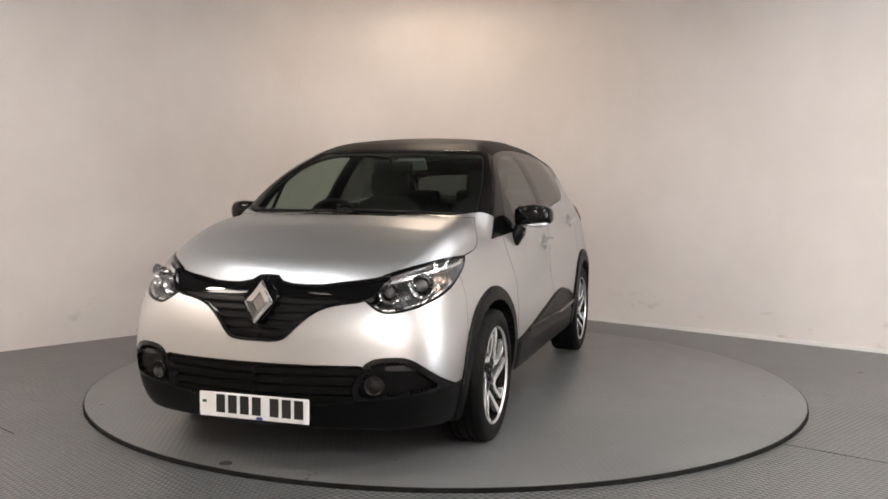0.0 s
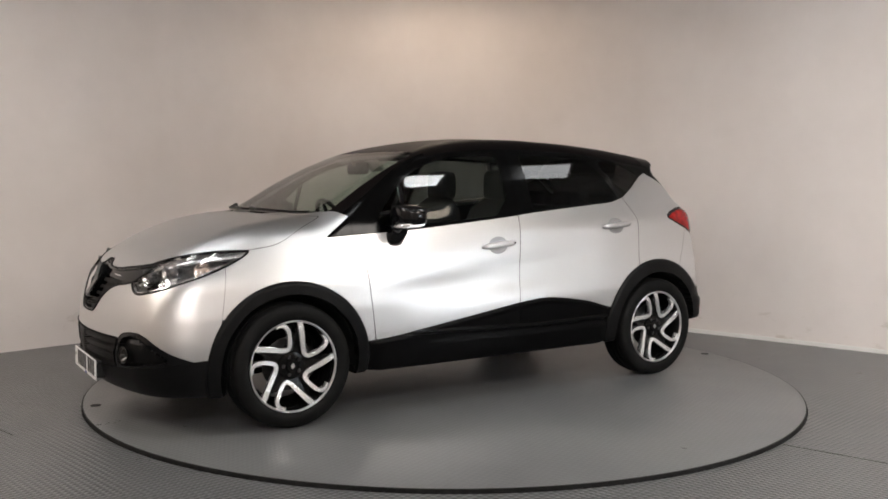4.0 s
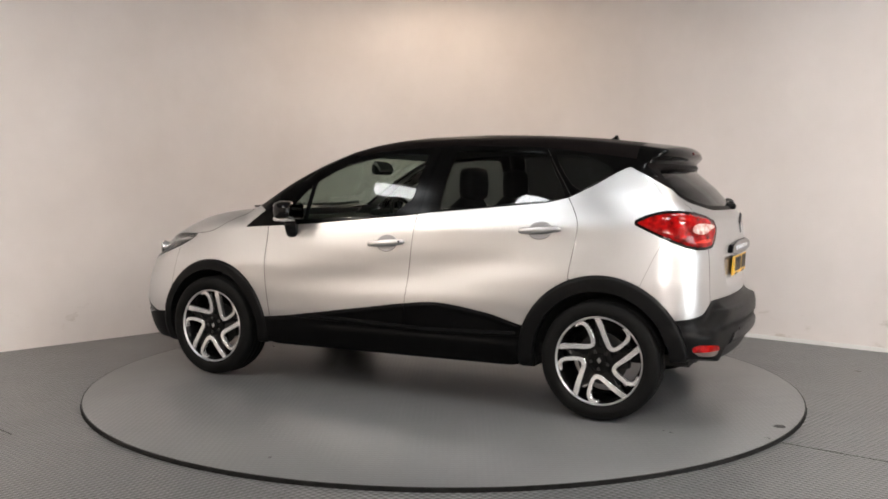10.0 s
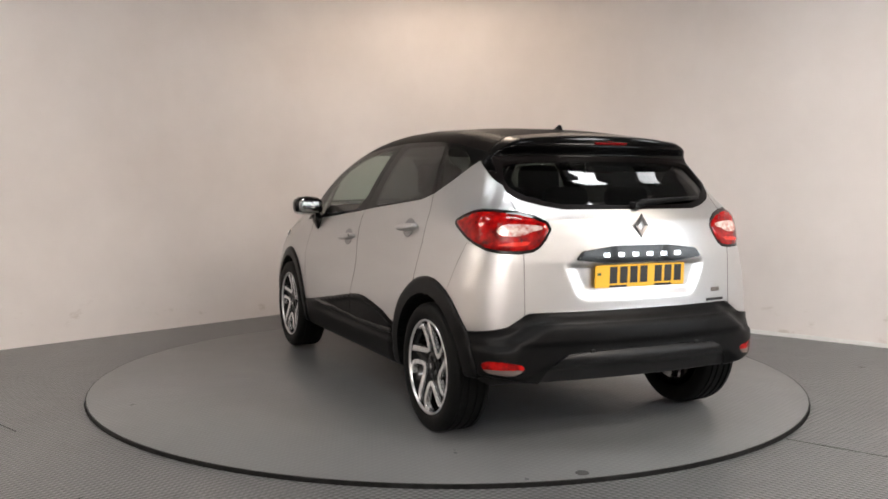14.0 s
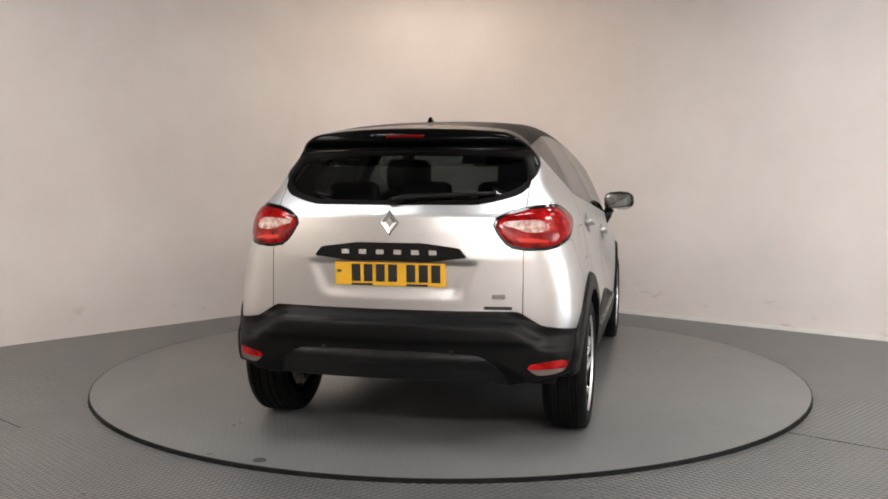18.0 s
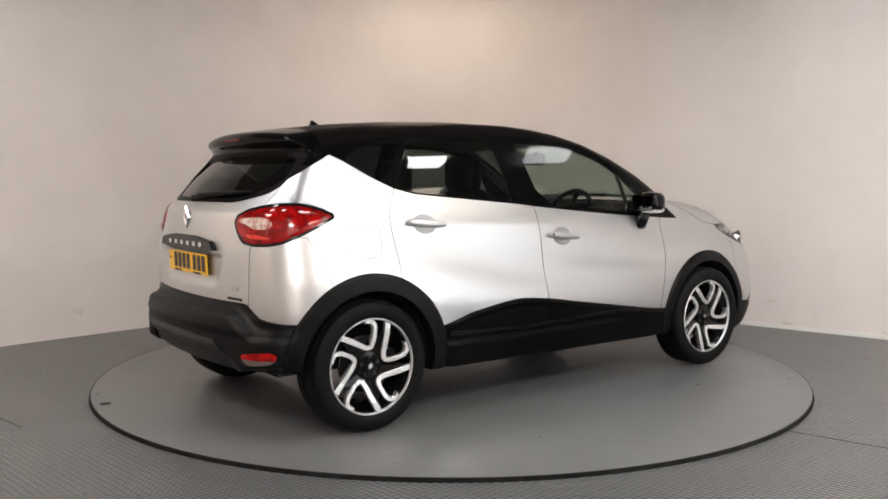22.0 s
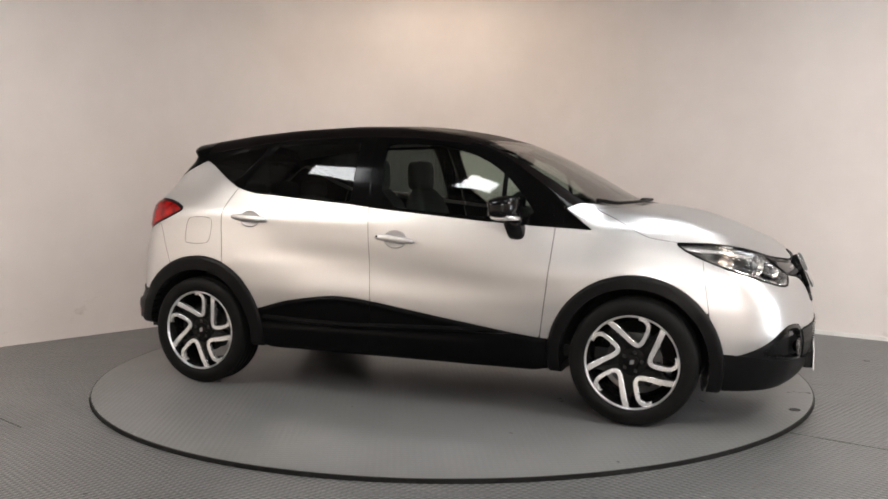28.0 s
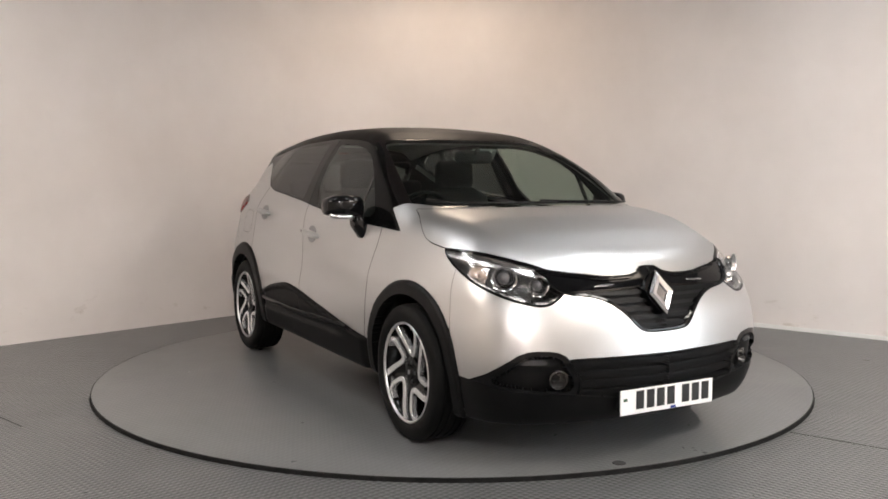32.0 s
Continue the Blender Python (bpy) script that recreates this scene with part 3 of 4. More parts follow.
def panel(name, tri, mat, side=0, label="", parent=None, lip=0.012, push=None, own=False, thick=0.0):
    """A panel as a part: side 1 right, -1 left, 0 both halves in one. push(x, y, z): metres out from the skin."""
    used, inv = np.unique(tri, return_inverse=True)
    t = inv.reshape(tri.shape)
    p = shell.p[used]
    nor = body_slope(p)
    if push is not None:
        p = p + nor * push(*p.T)[:, None]
    n = len(p)
    faces = [t]
    verts = [p]
    norms = [nor]
    if lip:
        e = rim_edges(t)
        e = e[~((p[e[:, 0], 0] < 1e-3) & (p[e[:, 1], 0] < 1e-3))]
        ids, back = np.unique(e, return_inverse=True)
        back = back.reshape(e.shape)
        verts += [p[ids], p[ids] - nor[ids] * lip]
        norms += [nor[ids], nor[ids]]
        a, b = n + back[:, 0], n + back[:, 1]
        c, d = a + len(ids), b + len(ids)
        faces += [np.stack([b, a, c], 1), np.stack([b, c, d], 1)]
    if thick:
        m = sum(len(v) for v in verts)
        verts.append(p - nor * thick)
        norms.append(-nor)
        faces.append(t[:, ::-1] + m)
    mark = (len(t), len(t) + (len(faces[1]) if lip > 0 else 0), 0)
    v, f, nn = np.vstack(verts), np.vstack(faces), np.vstack(norms)
    flip = np.array([-1, 1, 1])
    if side == -1:
        v, f, nn = v * flip, f[:, ::-1], nn * flip
    elif side == 0:
        mark = (*mark[:2], len(f))
        v, f, nn = np.vstack([v, v * flip]), np.vstack([f, f[:, ::-1] + len(v)]), np.vstack([nn, nn * flip])
    return mesh_ob(name, v, f, mat, True, parent or car, label, None if own else nn, mark if lip > 0 and mat is PAINT else None)


def pair(name, tri, mat, **kw):
    return panel(name, tri, mat, 1, **kw), panel(name, tri, mat, -1, **kw)


def ring_of(y, z, cy):
    return np.hypot(y - cy, z - HUB_Z)


for cy in (AXLE, -AXLE):
    take(lambda x, y, z: np.maximum(ring_of(y, z, cy) - .372, .45 - x), 0)
ARCH_R = {AXLE: .440, -AXLE: .458}
ARCH = [take(lambda x, y, z: np.maximum(ring_of(y, z, cy) - ARCH_R[cy], .45 - x)) for cy in (AXLE, -AXLE)]
SILL_LINE = curve(((-1.2, .42), (-.86, .488), (-.69, .538), (-.50, .568), (-.37, .582), (-.27, .578), (-.10, .558), (.06, .532), (.39, .482), (.68, .438), (.83, .42), (1.2, .40)), .03)
SILL = take(lambda x, y, z: np.maximum(np.maximum(z - SILL_LINE(y), np.abs(y) - 1.25), .45 - x))
REAR_EDGE = curve(((0, .648), (.58, .648), (.68, .585), (.80, .565), (.9, .56)), .012)
REAR_BUMPER = take(lambda x, y, z: np.maximum(z - REAR_EDGE(np.abs(x)), y + 1.2))
CHIN = curve(((0, .298), (.2, .303), (.46, .336), (.72, .358), (.80, .385), (.84, .405)), .03)
FRONT_LIP = take(lambda x, y, z: np.maximum(z - CHIN(np.abs(x)), 1.2 - y))
UNDER = take(lambda x, y, z: z - BELLY(y) - .05 * sstep(np.abs(x), .5, .8) * sstep(-y, 1.45, 1.6) - .006, 0)
LOWER_GRILLE = take(lambda x, y, z: np.maximum(poly_field(np.abs(x), z, ((-.5, .487), (.37, .488), (.50, .492), (.455, .44), (.43, .39), (.45, .30), (.2, .20), (-.5, .20))), 1.6 - y))
FOG = take(lambda x, y, z: np.maximum(poly_field(x, z, ((.455, .45), (.50, .515), (.59, .528), (.665, .522), (.735, .465), (.808, .385), (.80, .366), (.72, .35), (.59, .33), (.44, .31), (.42, .39)), 1), 1.6 - y))
GRILLE = take(lambda x, y, z: np.maximum(poly_field(np.abs(x), z, ((-.5, .858), (.035, .858), (.085, .818), (.24, .815), (.334, .828), (.43, .838), (.56, .862), (.50, .77), (.447, .745), (.355, .735), (.286, .716), (.241, .690), (.194, .650), (.16, .610), (.124, .580), (.05, .573), (-.5, .573)), 1), 1.6 - y))
HEAD_OUT = ((-1.60, .80), (-1.436, .850), (-1.272, .884), (-1.017, .918), (-.80, .924), (-.735, .921), (-.80, .865), (-.958, .80), (-1.074, .768), (-1.23, .730), (-1.36, .708), (-1.43, .700), (-1.48, .704), (-1.52, .722), (-1.565, .760), (-1.59, .782))
HEAD_F = lambda x, y, z: np.maximum(poly_field(x - y, z, HEAD_OUT, 1), 1.2 - y)
HEAD = take(HEAD_F)
COWL = curve(((0, 1.262), (.3, 1.252), (.5, 1.208), (.62, 1.135), (.70, 1.05), (.8, .95)), .03)
HOOD_EDGE = curve(((-2.1, .86), (-1.93, .80), (-1.79, .80), (-1.54, .82), (-1.43, .845), (-1.272, .87), (-1.017, .90), (-.752, .918), (-.61, .938), (-.548, .968), (-.486, 1.025), (-.436, 1.06), (-.3, 1.14)), .02)
BONNET = take(lambda x, y, z: np.maximum(np.maximum(HOOD_EDGE(x - y) - z, COWL(x) - y), .9 - y), .0055)
SCREEN_X = curve(((.2, .47), (.38, .525), (.57, .585), (.81, .640), (1.04, .675), (1.2, .69)), .03)
SCREEN = take(lambda x, y, z: np.maximum(np.maximum(x - SCREEN_X(y), y - COWL(x) + .045), np.maximum(.455 - .12 * x * x - y, 1.0 - z)), 0.001)
SIDE = lambda out: (lambda x, y, z: np.maximum(poly_field(y, z, out, 1), .35 - x))
GLASS_F = take(SIDE(((.80, 1.035), (.70, 1.155), (.60, 1.258), (.45, 1.358), (.24, 1.418), (.04, 1.440), (-.12, 1.444), (-.165, 1.43), (-.115, 1.085), (.25, 1.055), (.55, 1.032))), 0.001)
GLASS_R = take(SIDE(((-.335, 1.45), (-.37, 1.456), (-.87, 1.446), (-.91, 1.432), (-1.075, 1.19), (-1.035, 1.168), (-.77, 1.148), (-.325, 1.106), (-.31, 1.118))), 0.001)
GLASS_Q = take(SIDE(((-.960, 1.415), (-.995, 1.432), (-1.16, 1.414), (-1.27, 1.365), (-1.318, 1.33), (-1.21, 1.258), (-1.125, 1.208))), 0.001)
GLASS_T = take(lambda x, y, z: np.maximum(poly_field(np.abs(x), z, ((-.8, 1.135), (.345, 1.138), (.45, 1.156), (.55, 1.192), (.592, 1.235), (.578, 1.30), (.552, 1.348), (.3, 1.364), (-.8, 1.364)), 1), y + 1.45), 0.001)
SURROUND_X = curve(((1.10, .30), (1.13, .45), (1.16, .56), (1.20, .602), (1.29, .606), (1.37, .590), (1.45, .52)), .008)
SURROUND = take(lambda x, y, z: np.maximum(np.maximum(np.abs(x) - SURROUND_X(z), y + 1.40), np.maximum(1.118 - z, z - 1.372)), .001)
UPPER = take(lambda x, y, z: poly_field(y, z, ((1.085, .974), (.94, 1.085), (1.0, 1.11), (1.5, 1.10), (1.3, 1.7), (-2.3, 1.8), (-2.3, 1.118), (-1.86, 1.118), (-1.79, 1.128), (-1.70, 1.172), (-1.65, 1.212), (-1.50, 1.30), (-1.392, 1.352), (-1.33, 1.322), (-1.209, 1.246), (-1.097, 1.187), (-1.03, 1.168), (-.96, 1.152), (-.766, 1.135), (-.30, 1.092), (-.10, 1.068), (.228, 1.037), (.49, 1.013), (.76, .993)), 0))
TAIL_OUT = ((-.66, 1.058), (-.80, 1.108), (-.94, 1.127), (-1.22, 1.106), (-1.385, 1.052), (-1.33, .955), (-1.257, .915), (-1.02, .918), (-.854, .965), (-.74, 1.015))
TAIL_LAMP = take(lambda x, y, z: np.maximum(poly_field(x + y, z, TAIL_OUT, 1), y + 1.1))
GATE = take(lambda x, y, z: np.maximum(x - .60, y + 1.4), .004)
DOOR_F = take(SIDE(((.905, 1.1), (.890, .968), (.875, .741), (.835, .427), (.8, .2), (-.11, .2), (-.144, .565), (-.185, 1.071), (-.2, 1.2), (.4, 1.3))), .0055)
DOOR_R = take(SIDE(((-.05, .2), (-.05, .565), (-.05, 1.071), (-.05, 1.3), (-1.0, 1.3), (-1.098, 1.175), (-1.158, 1.07), (-1.167, 1.009), (-1.126, .749), (-1.10, .2))), .0048)
WING = take(lambda x, y, z: np.maximum(np.maximum(y - 1.665 + .15 * (z - .6), .5 - y), .3 - x))
NOSE_SKIN = take(lambda x, y, z: 1.2 - y)
QUARTER = main(REST)
DOOR_F, DOOR_R, WING = main(DOOR_F), main(DOOR_R), main(WING)
ROOFLINE = curve(((-1.5, 1.385), (-1.297, 1.414), (-.992, 1.455), (-.788, 1.474), (-.307, 1.486), (.038, 1.470), (.244, 1.448), (.414, 1.408), (.581, 1.338), (.80, 1.19), (1.0, 1.06)), .03)

LINE_B = lambda z: -.188 - .12 * (z - 1.07)
LINE_D = lambda z: -1.108 + .73 * (z - 1.18)


def sub(tri, field, gap=0.0):
    a, b = shell.split(tri, field)
    if gap:
        a, _ = shell.split(a, lambda x, y, z: field(x, y, z) + gap)
        b, _ = shell.split(b, lambda x, y, z: -field(x, y, z) + gap)
    return a, b


FRAMES, TOPS = sub(UPPER, lambda x, y, z: np.maximum(np.maximum(z - ROOFLINE(y), y - .93), np.maximum(-1.45 - y, .35 - x)), .0015)
FRAME_F, FRAMES = sub(FRAMES, lambda x, y, z: LINE_B(z) - y, .002)
FRAME_R, FRAME_Q = sub(FRAMES, lambda x, y, z: LINE_D(z) - y, .002)
SPOILER, TOPS = sub(TOPS, lambda x, y, z: np.maximum(y + 1.40 + .03 * x, 1.30 - z), .0015)
PILLAR, TOPS = sub(TOPS, lambda x, y, z: np.maximum(np.maximum(.35 - y, z - ROOFLINE(y) - .02), SCREEN_X(y) - x))

# skin parts
out_arch = lambda cy: (lambda x, y, z: .014 * sstep(ARCH_R[cy] - ring_of(y, z, cy), 0, .012) + 0 * x)
for tri, cy in ((ARCH[0], AXLE), (ARCH[1], -AXLE)):
    pair("arch_cladding", tri, TRIM, push=out_arch(cy), own=True, lip=.05, label="black textured plastic wheel arch cladding")
sill_out = lambda x, y, z: .016 * sstep(SILL_LINE(y) - z, 0, .02) * (1 - sstep(np.abs(y), .78, .9)) - .012 * sstep(z, .37, .40) * (1 - sstep(z, SILL_LINE(y) - .035, SILL_LINE(y) - .015)) * sstep(SILL_LINE(y), .44, .50)
DOOR_CLAD, SILL = sub(SILL, lambda x, y, z: .405 + .03 * np.abs(y + .3) - z, .001)
GLOSS_STRIP, _ = sub(DOOR_CLAD, lambda x, y, z: np.maximum(np.abs(z - .424 - .03 * np.abs(y + .3)) - .009, np.maximum(np.abs(y + .12) - .72, .3 - x)))
pair("cladding_strip", main(GLOSS_STRIP), BLACK, push=lambda x, y, z: .0165 + 0 * x, lip=.012, label="gloss black strip")
CLAD_F, CLAD_R = sub(DOOR_CLAD, lambda x, y, z: -.142 - y, .002)
pair("sill", SILL, SILLMAT, push=sill_out, own=True, lip=.03)
pair("front_door_cladding", CLAD_F, SILLMAT, push=sill_out, own=True, lip=.02)
pair("rear_door_cladding", CLAD_R, SILLMAT, push=sill_out, own=True, lip=.02)
REFLECTOR, REAR_BUMPER = sub(REAR_BUMPER, lambda x, y, z: np.maximum(poly_field(x, z, ((.62, .418), (.70, .432), (.80, .44), (.79, .385), (.72, .372), (.655, .375)), 1), y + 1.5), .001)
SKID, REAR_BUMPER = sub(REAR_BUMPER, lambda x, y, z: np.maximum(poly_field(np.abs(x), z, ((-.4, .474), (.40, .470), (.47, .44), (.54, .36), (.60, .1), (-.4, .1)), 1), y + 1.5), .001)
panel("rear_bumper", REAR_BUMPER, TRIM, lip=.03, push=lambda x, y, z: .010 * sstep(z, .50, .515) * (1 - sstep(z, .585, .605)) * (1 - sstep(y, -1.75, -1.6)), own=True)
panel("rear_skid_panel", SKID, SKIDMAT, lip=.03, push=lambda x, y, z: .012 * sstep(.474 - z, .0, .03) - .02 * sstep(.44 - z, 0, .06) + 0 * x, own=True)
REFLECTOR, REFLECTOR_LOW = sub(REFLECTOR, lambda x, y, z: .398 - z, .0006)
pair("rear_reflector", REFLECTOR, RED_BACK, lip=.01, label="red rear reflector")
pair("reversing_lamp", REFLECTOR_LOW, PALE_LENS, lip=.01, label="pale clear strip under the red reflector")
panel("front_lip", FRONT_LIP, TRIM, lip=.03)
panel("underside", UNDER, DARK, lip=0)
panel("lower_grille", LOWER_GRILLE, DARK, push=lambda x, y, z: -.04 + 0 * x, lip=-.045)
for zc in (.245, .287, .330, .372, .414, .456):
    slat, _ = sub(LOWER_GRILLE, lambda x, y, z: np.abs(z - zc - .012 * np.abs(x)) - .0105)
    panel("lower_grille_slat", slat, TRIM, push=lambda x, y, z: -.006 + 0 * x, lip=.025)
FOG_IN, FOG_RIM = sub(FOG, lambda x, y, z: np.maximum(poly_field(x, z, ((.485, .44), (.515, .495), (.59, .508), (.655, .500), (.715, .448), (.772, .388), (.70, .374), (.59, .358), (.47, .345), (.455, .39)), 1), 1.6 - y))
FOG_BAR, _ = sub(FOG_IN, lambda x, y, z: np.maximum(np.abs(z - .478) - .011, np.abs(x - .645) - .075))
pair("fog_lamp_surround", FOG_RIM, BLACK, lip=.03)
pair("fog_lamp_recess", FOG_IN, TRIM, push=lambda x, y, z: -.022 + 0 * x, lip=-.022)
pair("day_running_lamp", FOG_BAR, GREYLENS, push=lambda x, y, z: -.012 + 0 * x, lip=.012)
panel("grille", GRILLE, DARK, push=lambda x, y, z: -.035 + 0 * x, lip=-.04)
GRILLE_F = lambda x, y, z: poly_field(np.abs(x), z, ((-.5, .858), (.035, .858), (.085, .818), (.24, .815), (.334, .828), (.43, .838), (.56, .862), (.50, .77), (.447, .745), (.355, .735), (.286, .716), (.241, .690), (.194, .650), (.16, .610), (.124, .580), (.05, .573), (-.5, .573)), 1)
RIM_G, IN_G = sub(GRILLE, lambda x, y, z: np.maximum(-GRILLE_F(x, y, z) - .013, 0 * x - 1))
panel("grille_frame", RIM_G, BLACK, lip=.03)
BAR_G, IN_G = sub(IN_G, lambda x, y, z: .775 - .03 * np.abs(x) - z)
panel("grille_bar", BAR_G, BLACK, push=lambda x, y, z: -.008 * sstep(np.abs(x), .08, .14), lip=.025)
# the gloss bar's thin highlight, modelled as a chrome strip
LINE_G, _ = sub(BAR_G, lambda x, y, z: np.maximum(np.abs(z - .787 + .02 * np.abs(x)) - .0028, .12 - np.abs(x)))
pair("grille_highlight", main(LINE_G), CHROME, push=lambda x, y, z: -.004 + 0 * x, lip=.006, label="thin chrome strip in place of a highlight on the gloss bar")
for zc in (.605, .642, .679, .716, .752):
    slat, _ = sub(IN_G, lambda x, y, z: np.abs(z - zc) - .0085)
    panel("grille_slat", slat, TRIM, push=lambda x, y, z: -.014 + 0 * x, lip=.02)

# head lamps
FOG_Y = float(max(y for y in np.arange(1.9, 2.2, .002) if body_field(np.array([.522]), np.array([y]), np.array([.405]))[0] < 0))
for sd in (1, -1):
    lamp = panel("headlamp", HEAD, LENS, sd, "clear headlamp with chrome reflectors", lip=0)
    panel("housing", HEAD, HOUSING, sd, parent=lamp, push=lambda x, y, z: -.075 * sstep(-HEAD_F(x, y, z), .0, .05) - .004, lip=0, own=True)
    rim, _ = sub(HEAD, lambda x, y, z: -HEAD_F(x, y, z) - .010)
    panel("bezel", rim, BLACK, sd, parent=lamp, push=lambda x, y, z: .0015 + 0 * x, lip=.02)
    brow, _ = sub(HEAD, lambda x, y, z: np.maximum(np.abs(HOOD_EDGE(x - y) - .020 - z) - .0055, -.012 - HEAD_F(x, y, z) * -1 - .03))
    panel("chrome_brow", brow, SATIN, sd, parent=lamp, push=lambda x, y, z: -.010 + 0 * x, lip=.01)
    line, _ = sub(HEAD, lambda x, y, z: np.maximum(np.abs(HEAD_F(x, y, z) + .0165) - .0035, z - HOOD_EDGE(x - y) + .035))
    for piece in pieces(line, 1e-4):
        panel("chrome_line", piece, SATIN, sd, parent=lamp, push=lambda x, y, z: -.006 + 0 * x, lip=.008)
    at = np.array([.745, 1.735, .853])
    q = body_slope(at[None])[0]
    at = at - q * (body_field(*at[None].T)[0] + .046)
    aim = Vector((q[0], q[1] + .5, q[2] * .5)).normalized()
    dish = Matrix.Diagonal((sd, 1, 1, 1)) @ Matrix.Translation(at) @ Vector((0, 1, 0)).rotation_difference(aim).to_matrix().to_4x4()
    part("indicator", lathe_bm([(.020, .043), (.018, .040), (0.0, .030), (-.02, .014), (-.012, .011), (.004, .008), (.008, .001)], 24, "Y"), AMBER, lamp, "amber tinted indicator reflector", smooth=True, m=dish)
    for (lx, ly, lz), r, turn in (((.655, 1.848, .812), .054, 28), ((.540, 1.925, .783), .046, 18)):
        m = Matrix.Diagonal((sd, 1, 1, 1)) @ pose(lx, ly, lz, 0, 0, -turn)
        part("reflector", lathe_bm([(.030, r), (.028, r * .93), (0.0, r * .80), (-.03, r * .45), (-.04, .001)], 28, "Y"), CHROME, lamp, smooth=True, m=m)
        part("projector", lathe_bm([(.004, r * .55), (.014, r * .50), (.022, r * .32), (.025, .001)], 24, "Y"), PROJ, lamp, smooth=True, m=m)
    foglamp = part("fog_lamp", lathe_bm([(.018, .042), (.022, .039), (.018, .034), (.0, .026), (-.014, .001)], 28, "Y"), FOGDISH, car, "round smoked fog lamp", smooth=True, m=Matrix.Diagonal((sd, 1, 1, 1)) @ pose(.522, FOG_Y - .016, .405, 0, 0, -14))
    part("lens", lathe_bm([(.018, .034), (.021, .018), (.022, .001)], 24, "Y"), LENS, foglamp, smooth=True, m=Matrix.Diagonal((sd, 1, 1, 1)) @ pose(.522, FOG_Y - .016, .405, 0, 0, -14))

panel("bonnet", BONNET, PAINT, label="silver bonnet")
panel("windscreen", SCREEN, GLASS, lip=0)
DIVIDER, GLASS_F = sub(GLASS_F, lambda x, y, z: np.abs(y - .60 + .04 * (z - 1.1)) - .012)
pair("window_divider", DIVIDER, BLACK, lip=.012)
QUARTERLIGHT, GLASS_F = sub(GLASS_F, lambda x, y, z: .60 - y)
pair("quarterlight", QUARTERLIGHT, GLASS, lip=0)
pair("front_door_window", GLASS_F, GLASS, lip=0)
pair("rear_door_window", GLASS_R, TINTED, lip=0)
pair("quarter_window", GLASS_Q, PRIVACY, lip=0)
panel("rear_window", GLASS_T, PRIVACY, lip=0, push=lambda x, y, z: -.018 * sstep(z, 1.12, 1.36) - .003, own=True)
panel("roof", TOPS, ROOF_BLACK, lip=.02, label="gloss black roof")
pair("door_pillar", PILLAR, PILLAR_BLACK, lip=.02)
pair("front_window_frame", FRAME_F, PILLAR_BLACK, lip=.015)
pair("rear_window_frame", FRAME_R, FRAME_BLACK, lip=.015)
pair("quarter_trim", FRAME_Q, FRAME_BLACK, lip=.015)
panel("rear_window_surround", SURROUND, ROOF_BLACK, lip=.03)
panel("roof_spoiler", main(SPOILER), PILLAR_BLACK, lip=.02)
panel("tailgate", GATE, PAINT, label="silver tailgate")
pair("front_door", DOOR_F, PAINT)
pair("rear_door", DOOR_R, PAINT)
pair("front_wing", WING, PAINT)
panel("front_bumper", main(NOSE_SKIN), PAINT)
CORNER, QUARTER = sub(QUARTER, lambda x, y, z: np.maximum(y + 1.60 - (.93 - z) * .44, z - .96), .0014)
pair("rear_bumper_corner", CORNER, PAINT)
FLAP, QUARTER_R = sub(QUARTER, lambda x, y, z: np.maximum(poly_field(y, z, ((-1.25, 1.010), (-1.385, 1.010), (-1.410, .985), (-1.416, .875), (-1.392, .850), (-1.255, .850), (-1.230, .875), (-1.224, .985)), 1), .3 - x), .0018)
panel("rear_quarter_panel", QUARTER, PAINT, -1)
panel("rear_quarter_panel", QUARTER_R, PAINT, 1)
panel("fuel_flap", FLAP, PAINT, 1, "silver fuel filler flap")

# linings seen through the glass
into = lambda d: (lambda x, y, z: -d + 0 * x)
for tri in (DOOR_F, DOOR_R, QUARTER):
    pair("door_card", tri, DARK, push=into(.055), lip=0)
panel("tailgate_lining", GATE, DARK, push=into(.05), lip=0)
panel("headlining", TOPS, LINING, push=into(.03), lip=0)

# tail lamps
TL = lambda x, y, z: np.maximum(poly_field(x + y, z, TAIL_OUT, 1), y + 1.1)
for sd in (1, -1):
    rim, inner = sub(TAIL_LAMP, lambda x, y, z: -TL(x, y, z) - .015)
    lamp = panel("tail_lamp", inner, RED_BACK, sd, "red tail lamp with a clear centre", push=lambda x, y, z: .006 * sstep(-TL(x, y, z), .011, .03), lip=.01, own=True)
    panel("bezel", rim, BLACK, sd, parent=lamp, lip=.015)
    clear, _ = sub(TAIL_LAMP, lambda x, y, z: np.maximum(poly_field(x + y, z, ((-1.32, 1.040), (-1.28, 1.046), (-1.15, 1.052), (-1.08, 1.048), (-1.04, 1.025), (-1.06, 1.003), (-1.12, .996), (-1.20, .998), (-1.25, 1.018), (-1.31, 1.026)), 1), y + 1.1))
    panel("clear_lens", clear, CLEARISH, sd, parent=lamp, push=lambda x, y, z: .0085 + 0 * x, lip=.006, label="clear reversing lamp section")
    low, _ = sub(TAIL_LAMP, lambda x, y, z: np.maximum(poly_field(x + y, z, ((-1.02, .955), (-1.22, .95), (-1.27, .975), (-1.10, .968)), 1), y + 1.1))
    panel("bright_strip", low, RED_LIT, sd, parent=lamp, push=lambda x, y, z: .0085 + 0 * x, lip=.006)
    seam, _ = sub(inner, lambda x, y, z: np.maximum(np.abs(x - .602) - .0025, y + 1.5))
    panel("seam", main(seam), BLACK, sd, parent=lamp, push=lambda x, y, z: .0095 + 0 * x, lip=.006)


